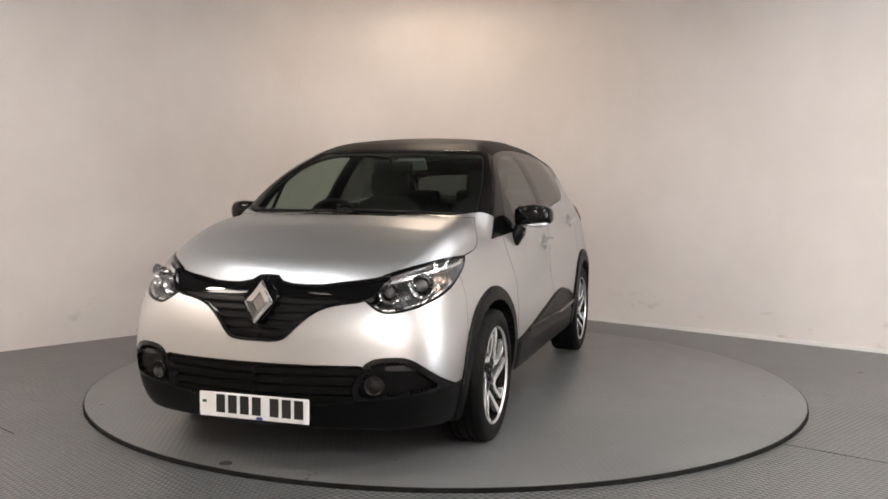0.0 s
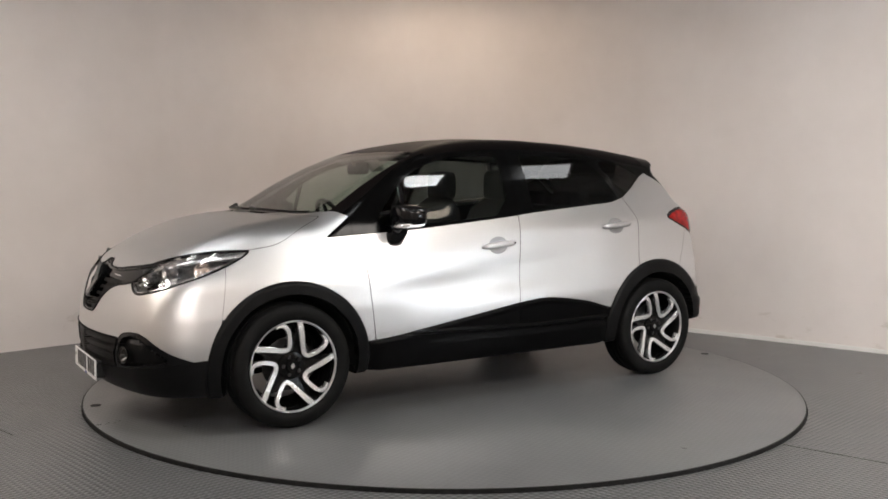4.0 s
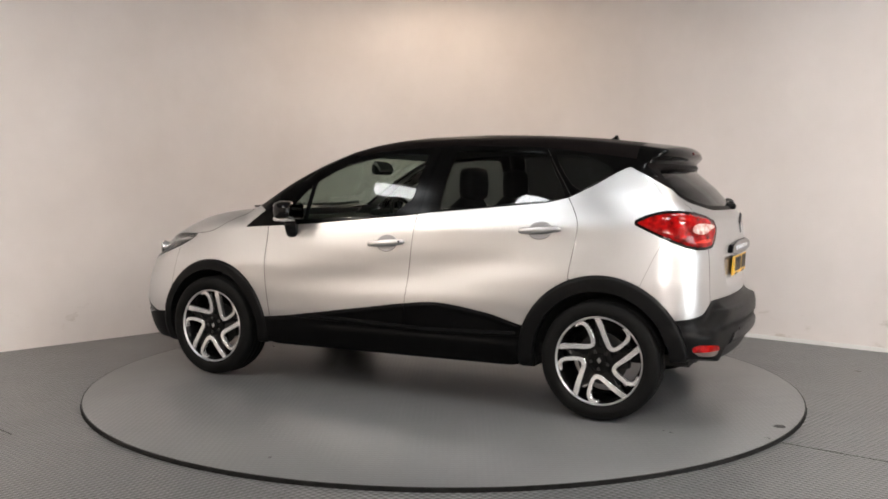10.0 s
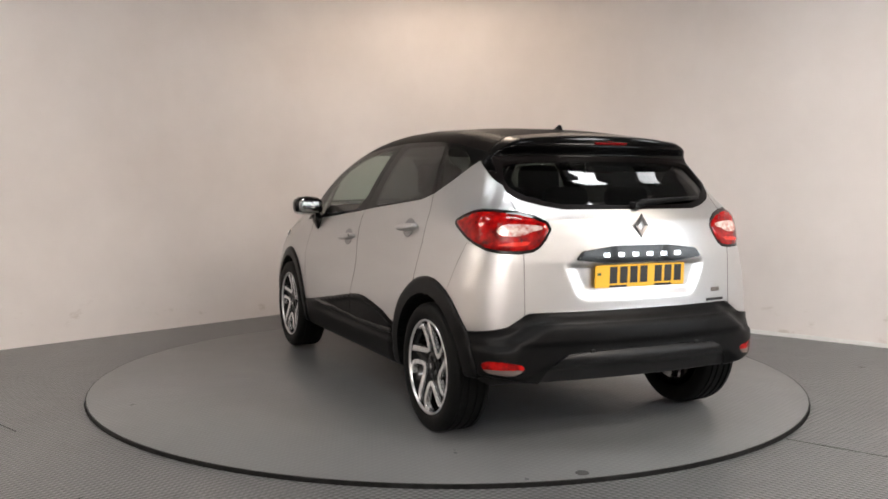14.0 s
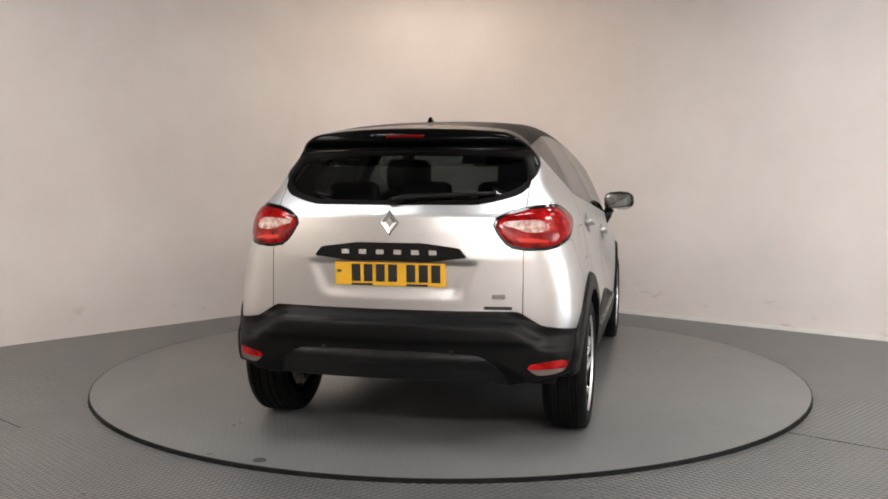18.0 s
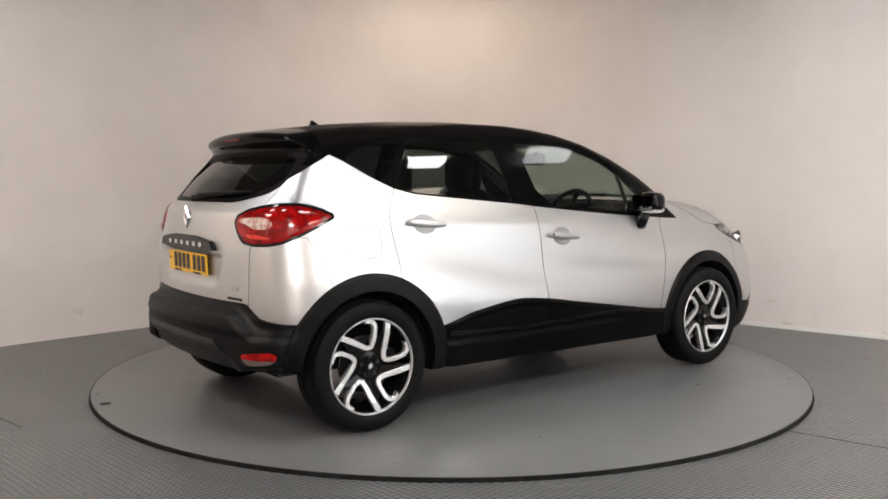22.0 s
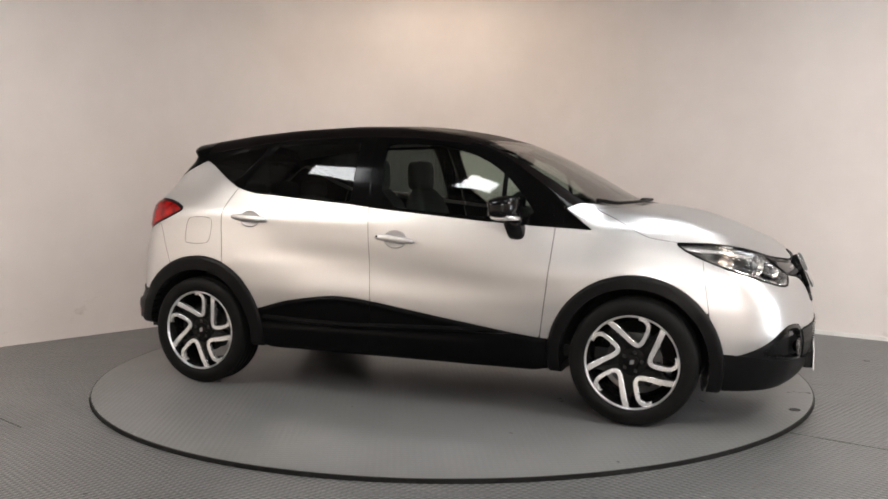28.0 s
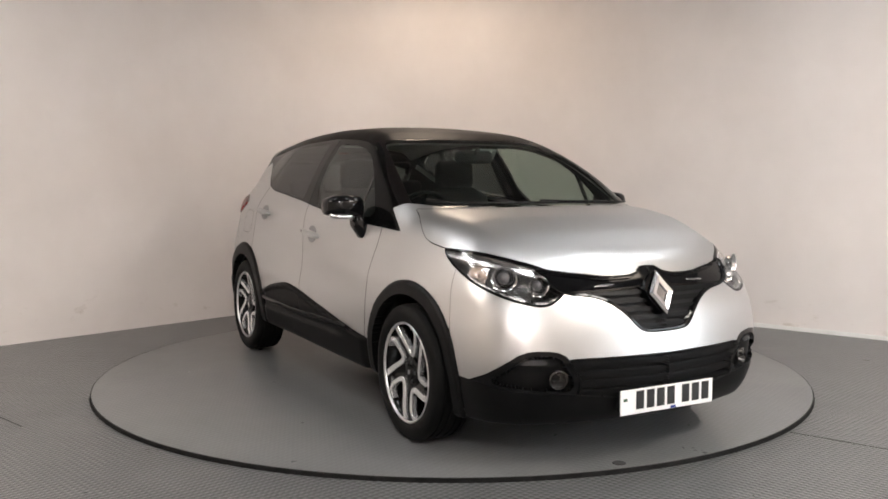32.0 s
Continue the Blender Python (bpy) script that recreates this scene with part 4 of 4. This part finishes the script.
# ---- parts set on the skin ----
def find_out(make, lo, hi):
    """Where the skin lies along a line of places make(k), k from inside lo to outside hi."""
    for _ in range(40):
        mid = (lo + hi) / 2
        if body_field(*[np.array([c], float) for c in make(mid)])[0] < 0:
            lo = mid
        else:
            hi = mid
    return lo


side_x = lambda y, z: find_out(lambda k: (k, y, z), 0.1, 1.2)
rear_y = lambda x, z: -find_out(lambda k: (x, -k, z), 0.5, 2.6)


RIM_R = .236


def face_lift(p):
    """How far the wheel's face stands out at a place."""
    return .066 + .020 * min(1, max(0, (float(np.hypot(*p)) - .05) / .14))


def wheel_spoke():
    """Machined bright band of the wheel's face: a straight arm to the rim, a round turn, and a bowed arm back to the rim."""
    mid = smooth_loop([(-.055, .985), (.045, .76), (.125, .54), (.195, .335), (.270, .255), (.375, .275), (.52, .385), (.645, .505), (.675, .62), (.64, .71), (.585, .79)], 2, False) * RIM_R
    w = np.interp(np.linspace(0, 1, len(mid)), [0, .25, .45, .7, .88, 1], [.0155, .0125, .0112, .0102, .0125, .020])
    d = np.gradient(mid, axis=0)
    d /= np.linalg.norm(d, axis=1, keepdims=True)
    n = np.stack([-d[:, 1], d[:, 0]], 1)
    a, b = mid + n * w[:, None], mid - n * w[:, None]
    bm = bmesh.new()
    rows = []
    for p, q in zip(a, b):
        ip, iq = p * .95 + q * .05, q * .95 + p * .05
        rows.append([bm.verts.new((face_lift(p) - .026, *p)), bm.verts.new((face_lift(p) - .0012, *p)), bm.verts.new((face_lift(ip), *ip)),
                     bm.verts.new((face_lift(iq), *iq)), bm.verts.new((face_lift(q) - .0012, *q)), bm.verts.new((face_lift(q) - .026, *q))])
    for r0, r1 in zip(rows, rows[1:]):
        for k in range(5):
            bm.faces.new((r0[k], r0[k + 1], r1[k + 1], r1[k]))
    bm.faces.new(rows[0][::-1]), bm.faces.new(rows[-1])
    bmesh.ops.recalc_face_normals(bm, faces=bm.faces[:])
    return bm


def dark_spoke():
    """Black arm of the wheel between two bright bands, from the hub to the rim, ridged along its middle."""
    bm = bmesh.new()
    left = [(-.20, .16), (-.215, .34), (-.17, .55), (-.10, .72), (-.10, .95)]
    right = [(.20, .20), (.175, .34), (.10, .54), (.03, .74), (-.06, .96)]
    rows = []
    for (ax, az), (bx, bz) in zip(left, right):
        p, q = np.array((ax, az)) * RIM_R, np.array((bx, bz)) * RIM_R
        m = (p + q) / 2
        rows.append([bm.verts.new((.030, *p)), bm.verts.new((face_lift(p) - .010, *p)), bm.verts.new((face_lift(m) - .016, *m)), bm.verts.new((face_lift(q) - .010, *q)), bm.verts.new((.030, *q))])
    for r0, r1 in zip(rows, rows[1:]):
        for k in range(4):
            bm.faces.new((r0[k], r0[k + 1], r1[k + 1], r1[k]))
    bm.faces.new(rows[0][::-1]), bm.faces.new(rows[-1])
    bmesh.ops.recalc_face_normals(bm, faces=bm.faces[:])
    return bm


def tread_bm():
    prof = [(-.084, .232), (-.097, .244), (-.106, .264), (-.104, .290), (-.097, .308), (-.088, .3175)]
    for g in (-.058, -.022, .022, .058):
        prof += [(g - .007, .3225), (g - .005, .3155), (g + .005, .3155), (g + .007, .3225)]
    prof += [(.088, .3175), (.097, .308), (.104, .290), (.106, .264), (.099, .246), (.093, .2385), (.084, .232)]
    return lathe_bm(prof, 72)


def build_wheel(m):
    """Alloy wheel with tyre; its axle is x, outward."""
    barrel = part("wheel", lathe_bm([(.086, .2275), (.090, .2370), (.086, .2375), (.080, .232), (.070, .222), (-.08, .205), (-.08, .19)], 64), RIMBLACK, car, "alloy wheel with bright machined and black spokes", angle=40)
    barrel.matrix_basis = m
    part("tyre", tread_bm(), RUBBER, barrel, "black tyre", angle=35)
    part("rim_edge", lathe_bm([(.088, .2275), (.0955, .2300), (.098, .2325), (.098, .2360), (.095, .2385)], 72), RIMLINE, barrel, "thin bright rim edge", angle=40)
    part("hub", lathe_bm([(.03, .075), (.062, .070), (.066, .055), (.066, .034)], 40), RIMBLACK, barrel, angle=40)
    part("hub_cap", lathe_bm([(.066, .034), (.072, .031), (.074, .001)], 32), RIMBLACK, barrel, angle=40)
    b = slab_bm([(0, .017), (.0125, 0), (0, -.017), (-.0125, 0)], .002)
    part("badge", b, CHROME, barrel, m=Matrix.Translation((.0745, 0, 0)) @ Matrix.Rotation(radians(-90), 4, "Z"))
    part("brake_disc", lathe_bm([(.0, .14), (.008, .14), (.008, .03)], 40), BRAKE, barrel, smooth=False)
    part("brake_caliper", box_bm(.05, .07, .13, .012, at=(.0, .115, .02)), DARK, barrel)
    for k in range(5):
        a = Matrix.Rotation(radians(72 * k), 4, "X")
        part("spoke", wheel_spoke(), SATIN, barrel, "bright machined spoke", m=a, angle=18)
        part("spoke_web", dark_spoke(), RIMBLACK, barrel, m=a)
        part("wheel_bolt", lathe_bm([(.066, .0095), (.071, .0085), (.071, .005), (.067, .0045), (.067, .001)], 12), BRAKE, barrel, m=Matrix.Rotation(radians(72 * k + 30), 4, "X") @ Matrix.Translation((0, 0, .048)))
    return barrel


RIMBLACK = node_mat("gloss_black_wheel_paint", (0.004, 0.004, 0.004), 0.10, 0.0, 0.0, 0.14)[0]
RIMLINE = node_mat("bright_rim_lip", (0.60, 0.60, 0.61), 0.3, 0.9)[0]
BRAKE = node_mat("brake_steel", (0.045, 0.045, 0.045), 0.4, 0.9)[0]
for sx in (1, -1):
    for cy in (AXLE, -AXLE):
        build_wheel(pose(sx * .756, cy, HUB_Z + .002, 0, 0, 0 if sx > 0 else 180) @ pose(0, 0, 0, {(1, AXLE): -45, (1, -AXLE): -28, (-1, AXLE): -12, (-1, -AXLE): 0}[(sx, cy)], 0, 0))
        bm = bmesh.new()
        prof = [(.50, .372), (.80, .372)]
        lo, hi = (-.30, math.pi + .12) if cy > 0 else (-.12, math.pi - .05)
        rings = [[bm.verts.new((sx * x, cy + math.cos(a) * r, HUB_Z + math.sin(a) * r)) for a in np.linspace(lo, hi, 40)] for x, r in prof]
        inner = [bm.verts.new((sx * .50, cy + math.cos(a) * .1, HUB_Z + math.sin(a) * .1)) for a in np.linspace(lo, hi, 40)]
        for k in range(39):
            bm.faces.new((rings[0][k], rings[0][k + 1], rings[1][k + 1], rings[1][k]))
            bm.faces.new((rings[0][k], rings[0][k + 1], inner[k + 1], inner[k]))
        part("wheel_well", bm, DARK, car)




# mirrors, handles
def blob(rings, seg=20):
    """A rounded body: rings of (centre, half sizes) along x, each a soft rectangle in y and z."""
    bm = bmesh.new()
    loops = []
    for (cx, cy, cz), (hy, hz) in rings:
        loop = []
        for k in range(seg):
            a = 2 * math.pi * k / seg
            c, s = math.cos(a), math.sin(a)
            e = .62
            loop.append(bm.verts.new((cx, cy + hy * math.copysign(abs(c) ** e, c), cz + hz * math.copysign(abs(s) ** e, s))))
        loops.append(loop)
    for p, q in zip(loops, loops[1:]):
        for k in range(seg):
            bm.faces.new((p[k], p[(k + 1) % seg], q[(k + 1) % seg], q[k]))
    bm.faces.new(loops[0][::-1]), bm.faces.new(loops[-1])
    bmesh.ops.recalc_face_normals(bm, faces=bm.faces[:])
    return bm


for sd in (1, -1):
    flip = Matrix.Diagonal((sd, 1, 1, 1))

    def flipped(bm):
        bm.transform(flip)
        if sd < 0:
            bmesh.ops.reverse_faces(bm, faces=bm.faces[:])
        return bm

    mirror = part("door_mirror", flipped(blob([((.792, .665, 1.080), (.030, .032)), ((.80, .668, 1.083), (.050, .046)), ((.83, .668, 1.088), (.064, .057)), ((.90, .664, 1.092), (.070, .060)), ((.955, .655, 1.090), (.066, .055)), ((.985, .642, 1.086), (.050, .042)), ((.995, .635, 1.084), (.028, .024))], 28)), BLACK, car, "gloss black door mirror", angle=60)
    part("mirror_glass", flipped(blob([((.81, .599, 1.086), (.004, .038)), ((.83, .598, 1.087), (.005, .048)), ((.95, .590, 1.088), (.005, .045)), ((.972, .590, 1.086), (.004, .034))], 16)), MIRROR, mirror)
    part("indicator_strip", flipped(blob([((.85, .672, 1.036), (.045, .006)), ((.88, .674, 1.034), (.063, .012)), ((.94, .668, 1.037), (.064, .014)), ((.976, .652, 1.044), (.050, .010))], 20)), SATIN, mirror, "silver lower strip with indicator", angle=60)
    part("mirror_arm", flipped(blob([((.765, .69, .950), (.036, .040)), ((.79, .69, .962), (.046, .052)), ((.815, .685, .985), (.046, .062)), ((.845, .675, 1.02), (.044, .044))], 20)), BLACK, mirror, angle=60)
    part("mirror_foot", flipped(tube_bm([(.775, .70, .93), (.80, .70, .975), (.83, .69, 1.03)], [.022, .03, .034], 14)), BLACK, mirror, smooth=True)

    for cy, cz, rise in ((-.003, .906, -.10), (-.955, 1.004, -.085)):
        x0 = side_x(cy, cz)
        tilt = math.atan2(side_x(cy, cz - .05) - side_x(cy, cz + .05), .10)
        m = flip @ Matrix.Translation((x0, cy, cz)) @ Matrix.Rotation(-tilt, 4, "Y") @ Matrix.Rotation(rise, 4, "X")
        bar = blob([((.002, 0, 0), (.118, .0165)), ((.022, 0, 0), (.121, .0185)), ((.034, 0, 0), (.112, .0150)), ((.038, 0, 0), (.095, .010))], 28)
        bar.transform(m)
        if sd < 0:
            bmesh.ops.reverse_faces(bar, faces=bar.faces[:])
        handle = part("door_handle", bar, PAINT, car, "silver door handle over a round cup", angle=50)
        cup = lathe_bm([(.0015, .064), (.0045, .062), (.0030, .054), (.0015, .040), (.0012, .001)], 40)
        cup.transform(m @ Matrix.Diagonal((1, 1.10, .80, 1)))
        part("handle_cup", cup, CUP, handle, smooth=True)
        if cy > -.5:
            part("lock", lathe_bm([(.036, .007), (.0395, .006), (.0395, .001)], 12), DARK, handle, m=m @ Matrix.Translation((0, -.098, 0)))

# front badge, plates, writing as bars
def diamond(h, w, hole, depth):
    """A plain diamond ring."""
    bm = bmesh.new()
    out = [(0, h), (w, 0), (0, -h), (-w, 0)]
    loops = []
    for s, y in ((1, 0), (1, depth * .5), (.82, depth), (hole, depth * .6), (hole, 0)):
        loops.append([bm.verts.new((x * s, y, z * s)) for x, z in out])
    for p, q in zip(loops, loops[1:]):
        for k in range(4):
            bm.faces.new((p[k], p[(k + 1) % 4], q[(k + 1) % 4], q[k]))
    bmesh.ops.recalc_face_normals(bm, faces=bm.faces[:])
    return bm


b = part("front_badge", diamond(.100, .069, .46, .018), CHROME, car, "chrome diamond badge", m=pose(0, 2.090, .737, 23))
part("badge_back", slab_bm([(0, .054), (.038, 0), (0, -.054), (-.038, 0)], .004), CHROME2, b, m=pose(0, 2.091, .737, 23))
part("badge_mount", slab_bm(smooth_loop([(-.020, .094), (.020, .094), (.070, .050), (.080, 0), (.045, -.06), (.016, -.092), (-.016, -.092), (-.045, -.06), (-.080, 0), (-.070, .050)], 1).tolist(), .065), BLACK, b, m=pose(0, 2.0265, .737 - .023, 23))
b = part("rear_badge", diamond(.060, .044, .42, .012), CHROME, car, "chrome diamond badge", m=pose(0, -1.884, 1.040, 0, 0, 180))


def plate(name, mat, w, h, m, label, chars):
    ob = part(name, box_bm(w, .006, h, .002, 1), mat, car, label, m=m)
    for x, bw, bh, bz in chars:
        part("plate_bar", box_bm(bw, .0016, bh, at=(x, .0042, bz)), INK, ob, m=m)
    return ob


CHARS = [(.158 - k * .058, .042, .079, .006) for k in range(4)] + [(-.101 - k * .058, .042, .079, .006) for k in range(3)]
pl = plate("front_number_plate", WHITE_PLATE, .528, .108, pose(0, 2.147, .290, 0, 0, 180) @ pose(0, 0, 0, 0, 0, 180), "white number plate with dark plain bars", CHARS)
part("plate_mark", box_bm(.03, .0016, .012, at=(-.03, .0042, -.046)), BLUE, pl, m=pose(0, 2.147, .290))
part("plate_mark", box_bm(.020, .0016, .012, at=(.238, .0042, .012)), GREEN_INK, pl, m=pose(0, 2.147, .290))
part("plate_holder", box_bm(.50, .05, .09, .006, 1), DARK, pl, m=pose(0, 2.117, .290))
pl = plate("rear_number_plate", YELLOW_PLATE, .520, .106, pose(0, -1.8885, .806, -2, 0, 180), "yellow number plate with dark plain bars", CHARS)
part("plate_mark", box_bm(.10, .0016, .010, at=(-.13, .0045, -.047)), INK, pl, m=pose(0, -1.8885, .806, -2, 0, 180))
part("plate_mark", box_bm(.10, .0016, .010, at=(.13, .0045, -.047)), INK, pl, m=pose(0, -1.8885, .806, -2, 0, 180))
part("plate_mark", box_bm(.020, .0016, .012, at=(.238, .0042, .012)), GREEN_INK, pl, m=pose(0, -1.8885, .806, -2, 0, 180))
garn = slab_bm(smooth_loop([(-.375, .866), (-.305, .950), (.305, .950), (.375, .866)], 1).tolist(), .03)
bmesh.ops.bevel(garn, geom=[e for e in garn.edges], offset=.005, segments=2, affect="EDGES")
garnish = part("tailgate_garnish", garn, BLACK, car, "gloss black strip with a row of chrome bars", m=Matrix.Translation((0, -1.902, 0)), angle=40)
for k in range(6):
    part("chrome_bar", box_bm(.036, .003, .022, .001, 1, at=(-.205 + k * .082, -1.9035, .908)), CHROME, garnish)
for x, z, w, h in ((.492, .712, .058, .020), (.490, .662, .125, .014)):
    part("model_mark", box_bm(w, .004, h, .001, 1), CHROME2 if w < .1 else INK, car, "small chrome model mark" if w < .1 else "small black model mark", m=pose(x, rear_y(x, z) - .001, z, 0, 0, 8))

# antenna, lamps and wipers
fin = bmesh.new()
prof = ((-1.085, 1.522), (-1.125, 1.540), (-1.152, 1.560), (-1.160, 1.558), (-1.168, 1.522))
ring = [[fin.verts.new((x * (1 - .8 * (z - 1.522) / .04), y, z)) for y, z in prof] for x in (-.020, .020)]
fin.faces.new(ring[0]), fin.faces.new(ring[1][::-1])
for k in range(5):
    fin.faces.new((ring[0][k], ring[1][k], ring[1][(k + 1) % 5], ring[0][(k + 1) % 5]))
bmesh.ops.recalc_face_normals(fin, faces=fin.faces[:])
part("antenna", fin, BLACK, car, "small black roof antenna fin")
part("high_brake_lamp", box_bm(.19, .012, .014, .003, 1), DEEP_RED, car, "dark red high-level brake lamp", m=pose(0, rear_y(0, 1.437) + .001, 1.437, -20))
wp = [(.0, rear_y(0, 1.135) - .022, 1.135)] + [(x, rear_y(x, 1.148 + x * .05) - .018, 1.148 + x * .05) for x in (.06, .2, .34, .46)]
arm = part("rear_wiper", tube_bm(wp, [.018, .017, .014, .012, .008], 10), TRIM, car, "black rear wiper", smooth=True)
part("wiper_pivot", lathe_bm([(-.015, .018), (.03, .017), (.034, .012), (.034, .001)], 20, "Y"), TRIM, arm, m=pose(0, rear_y(0, 1.135) - .002, 1.135, 0, 0, 180))
for x in (-.30, .30):
    part("parking_sensor", lathe_bm([(-.004, .013), (.004, .013), (.006, .010), (.006, .001)], 20, "Y"), SKIDMAT, car, "small round black parking sensor", m=pose(x, rear_y(x, .468) + .002, .468, 0, 0, 180))
for sd in (1, -1):
    flap = slab_bm([(sd * .50, .285), (sd * .78, .285), (sd * .77, .205), (sd * .72, .180), (sd * .54, .180)], .010)
    bmesh.ops.bevel(flap, geom=flap.edges[:], offset=.003, segments=1, affect="EDGES")
    part("wheel_deflector", flap, TRIM, car, "black plastic deflector before the front wheel", m=pose(0, 1.63, 0))
cowl_z = lambda x, y: find_out(lambda k: (x, y, k), .6, 1.7)
for xs in ((.62, .50, .30, .10, -.06), (.02, -.15, -.35, -.52, -.62)):
    pth = [(x, float(COWL(abs(x))) - .055 + .01 * k, cowl_z(x, float(COWL(abs(x))) - .055 + .01 * k) + .016) for k, x in enumerate(xs)]
    part("windscreen_wiper", tube_bm(pth, [.012, .009, .008, .007, .006], 8), TRIM, car, "black windscreen wiper", smooth=True)

# cabin
part("cabin_floor", box_bm(1.46, 3.0, .06, at=(0, -.25, .34)), DARK, car)
dash = blob([((-.70, .86, .86), (.20, .10)), ((-.68, .86, .88), (.26, .135)), ((-.3, .88, .90), (.28, .145)), ((.3, .88, .90), (.28, .145)), ((.68, .86, .88), (.26, .135)), ((.70, .86, .86), (.20, .10))], 24)
part("dashboard", dash, DARK, car, "dark grey dashboard", smooth=True)
part("instrument_hood", blob([((.22, .66, 1.03), (.05, .02)), ((.25, .66, 1.04), (.09, .04)), ((.47, .66, 1.04), (.09, .04)), ((.50, .66, 1.03), (.05, .02))], 20), DARK, car, smooth=True)
ringp = [(math.cos(a) * .185, 0, math.sin(a) * .185) for a in np.linspace(0, 2 * math.pi, 41)]
sw = part("steering_wheel", tube_bm(ringp, .015, 10, False), TRIM, car, "black steering wheel", smooth=True, m=pose(.36, .50, .985, -24))
part("steering_boss", blob([((-.07, 0, 0), (.02, .04)), ((-.05, 0, 0), (.03, .06)), ((.05, 0, 0), (.03, .06)), ((.07, 0, 0), (.02, .04))]), TRIM, sw, smooth=True, m=pose(.36, .51, .98, -24))
for a in (0, 180, 270):
    part("steering_spoke", box_bm(.13, .018, .035, .006, 1, at=(.12, 0, 0)), TRIM, sw, m=pose(.36, .505, .983, -24) @ Matrix.Rotation(radians(a), 4, "Y"))


def seat(x, y, w, top, head=True):
    ob = part("front_seat" if y > -.5 else "rear_seat", blob([((x - w / 2, y + .22, .56), (.20, .05)), ((x - w / 2 + .03, y + .22, .57), (.25, .08)), ((x + w / 2 - .03, y + .22, .57), (.25, .08)), ((x + w / 2, y + .22, .56), (.20, .05))], 24), FABRIC, car, "dark cloth seat", smooth=True)
    tilt = pose(x, y - .04, .60, 14)
    bk = blob([((-w / 2, 0, .24), (.04, .20)), ((-w / 2 + .03, 0, .25), (.065, .28)), ((-w * .25, 0, .27), (.06, .31)), ((w * .25, 0, .27), (.06, .31)), ((w / 2 - .03, 0, .25), (.065, .28)), ((w / 2, 0, .24), (.04, .20))], 28)
    bk.transform(Matrix.Diagonal((1, 1, (top - .60) / .56, 1)))
    part("backrest", bk, FABRIC, ob, smooth=True, m=tilt)
    return ob


def headrest(ob, x, y, z, w=.26, h=.075):
    part("headrest", blob([((x - w / 2, y, z), (.03, h * .7)), ((x - w / 2 + .025, y, z), (.05, h)), ((x, y, z), (.055, h * 1.08)), ((x + w / 2 - .025, y, z), (.05, h)), ((x + w / 2, y, z), (.03, h * .7))], 22), FABRIC, ob, smooth=True)
    for dx in (-.06, .06):
        part("headrest_post", tube_bm([(x + dx, y + .01, z - .17), (x + dx, y, z - .03)], .007, 8), CHROME, ob)


for x in (-.35, .35):
    s = seat(x, -.16, .50, 1.17)
    headrest(s, x, -.355, 1.258, .27, .096)
s = seat(0, -1.02, 1.24, 1.12)
for x in (-.40, .40, 0):
    headrest(s, x, -1.22, 1.165, .25, .055)
part("parcel_shelf", box_bm(1.16, .38, .03, .008, 1, at=(0, -1.47, 1.085)), DARK, car)
rv = part("rear_view_mirror", blob([((-.12, .50, 1.36), (.015, .025)), ((-.10, .50, 1.36), (.024, .038)), ((.10, .50, 1.36), (.024, .038)), ((.12, .50, 1.36), (.015, .025))], 18), DARK, car, smooth=True)
part("mirror_stalk", tube_bm([(0, .51, 1.37), (0, .55, 1.41)], .012, 8), DARK, rv)
part("sun_visor", box_bm(.17, .02, .085, .006, 1), LINING, car, "pale sun visor", m=pose(-.10, .43, 1.375, -40))


# ---- what moves ----
def motions():
    rows_disc = [(t, pose(0, 0, 0, 0, 0, a)) for t, a in TURN]
    walk(turntable, rows_disc)
    walk(car, [(t, m @ pose(*CAR_AT, 0)) for t, m in rows_disc])


motions()
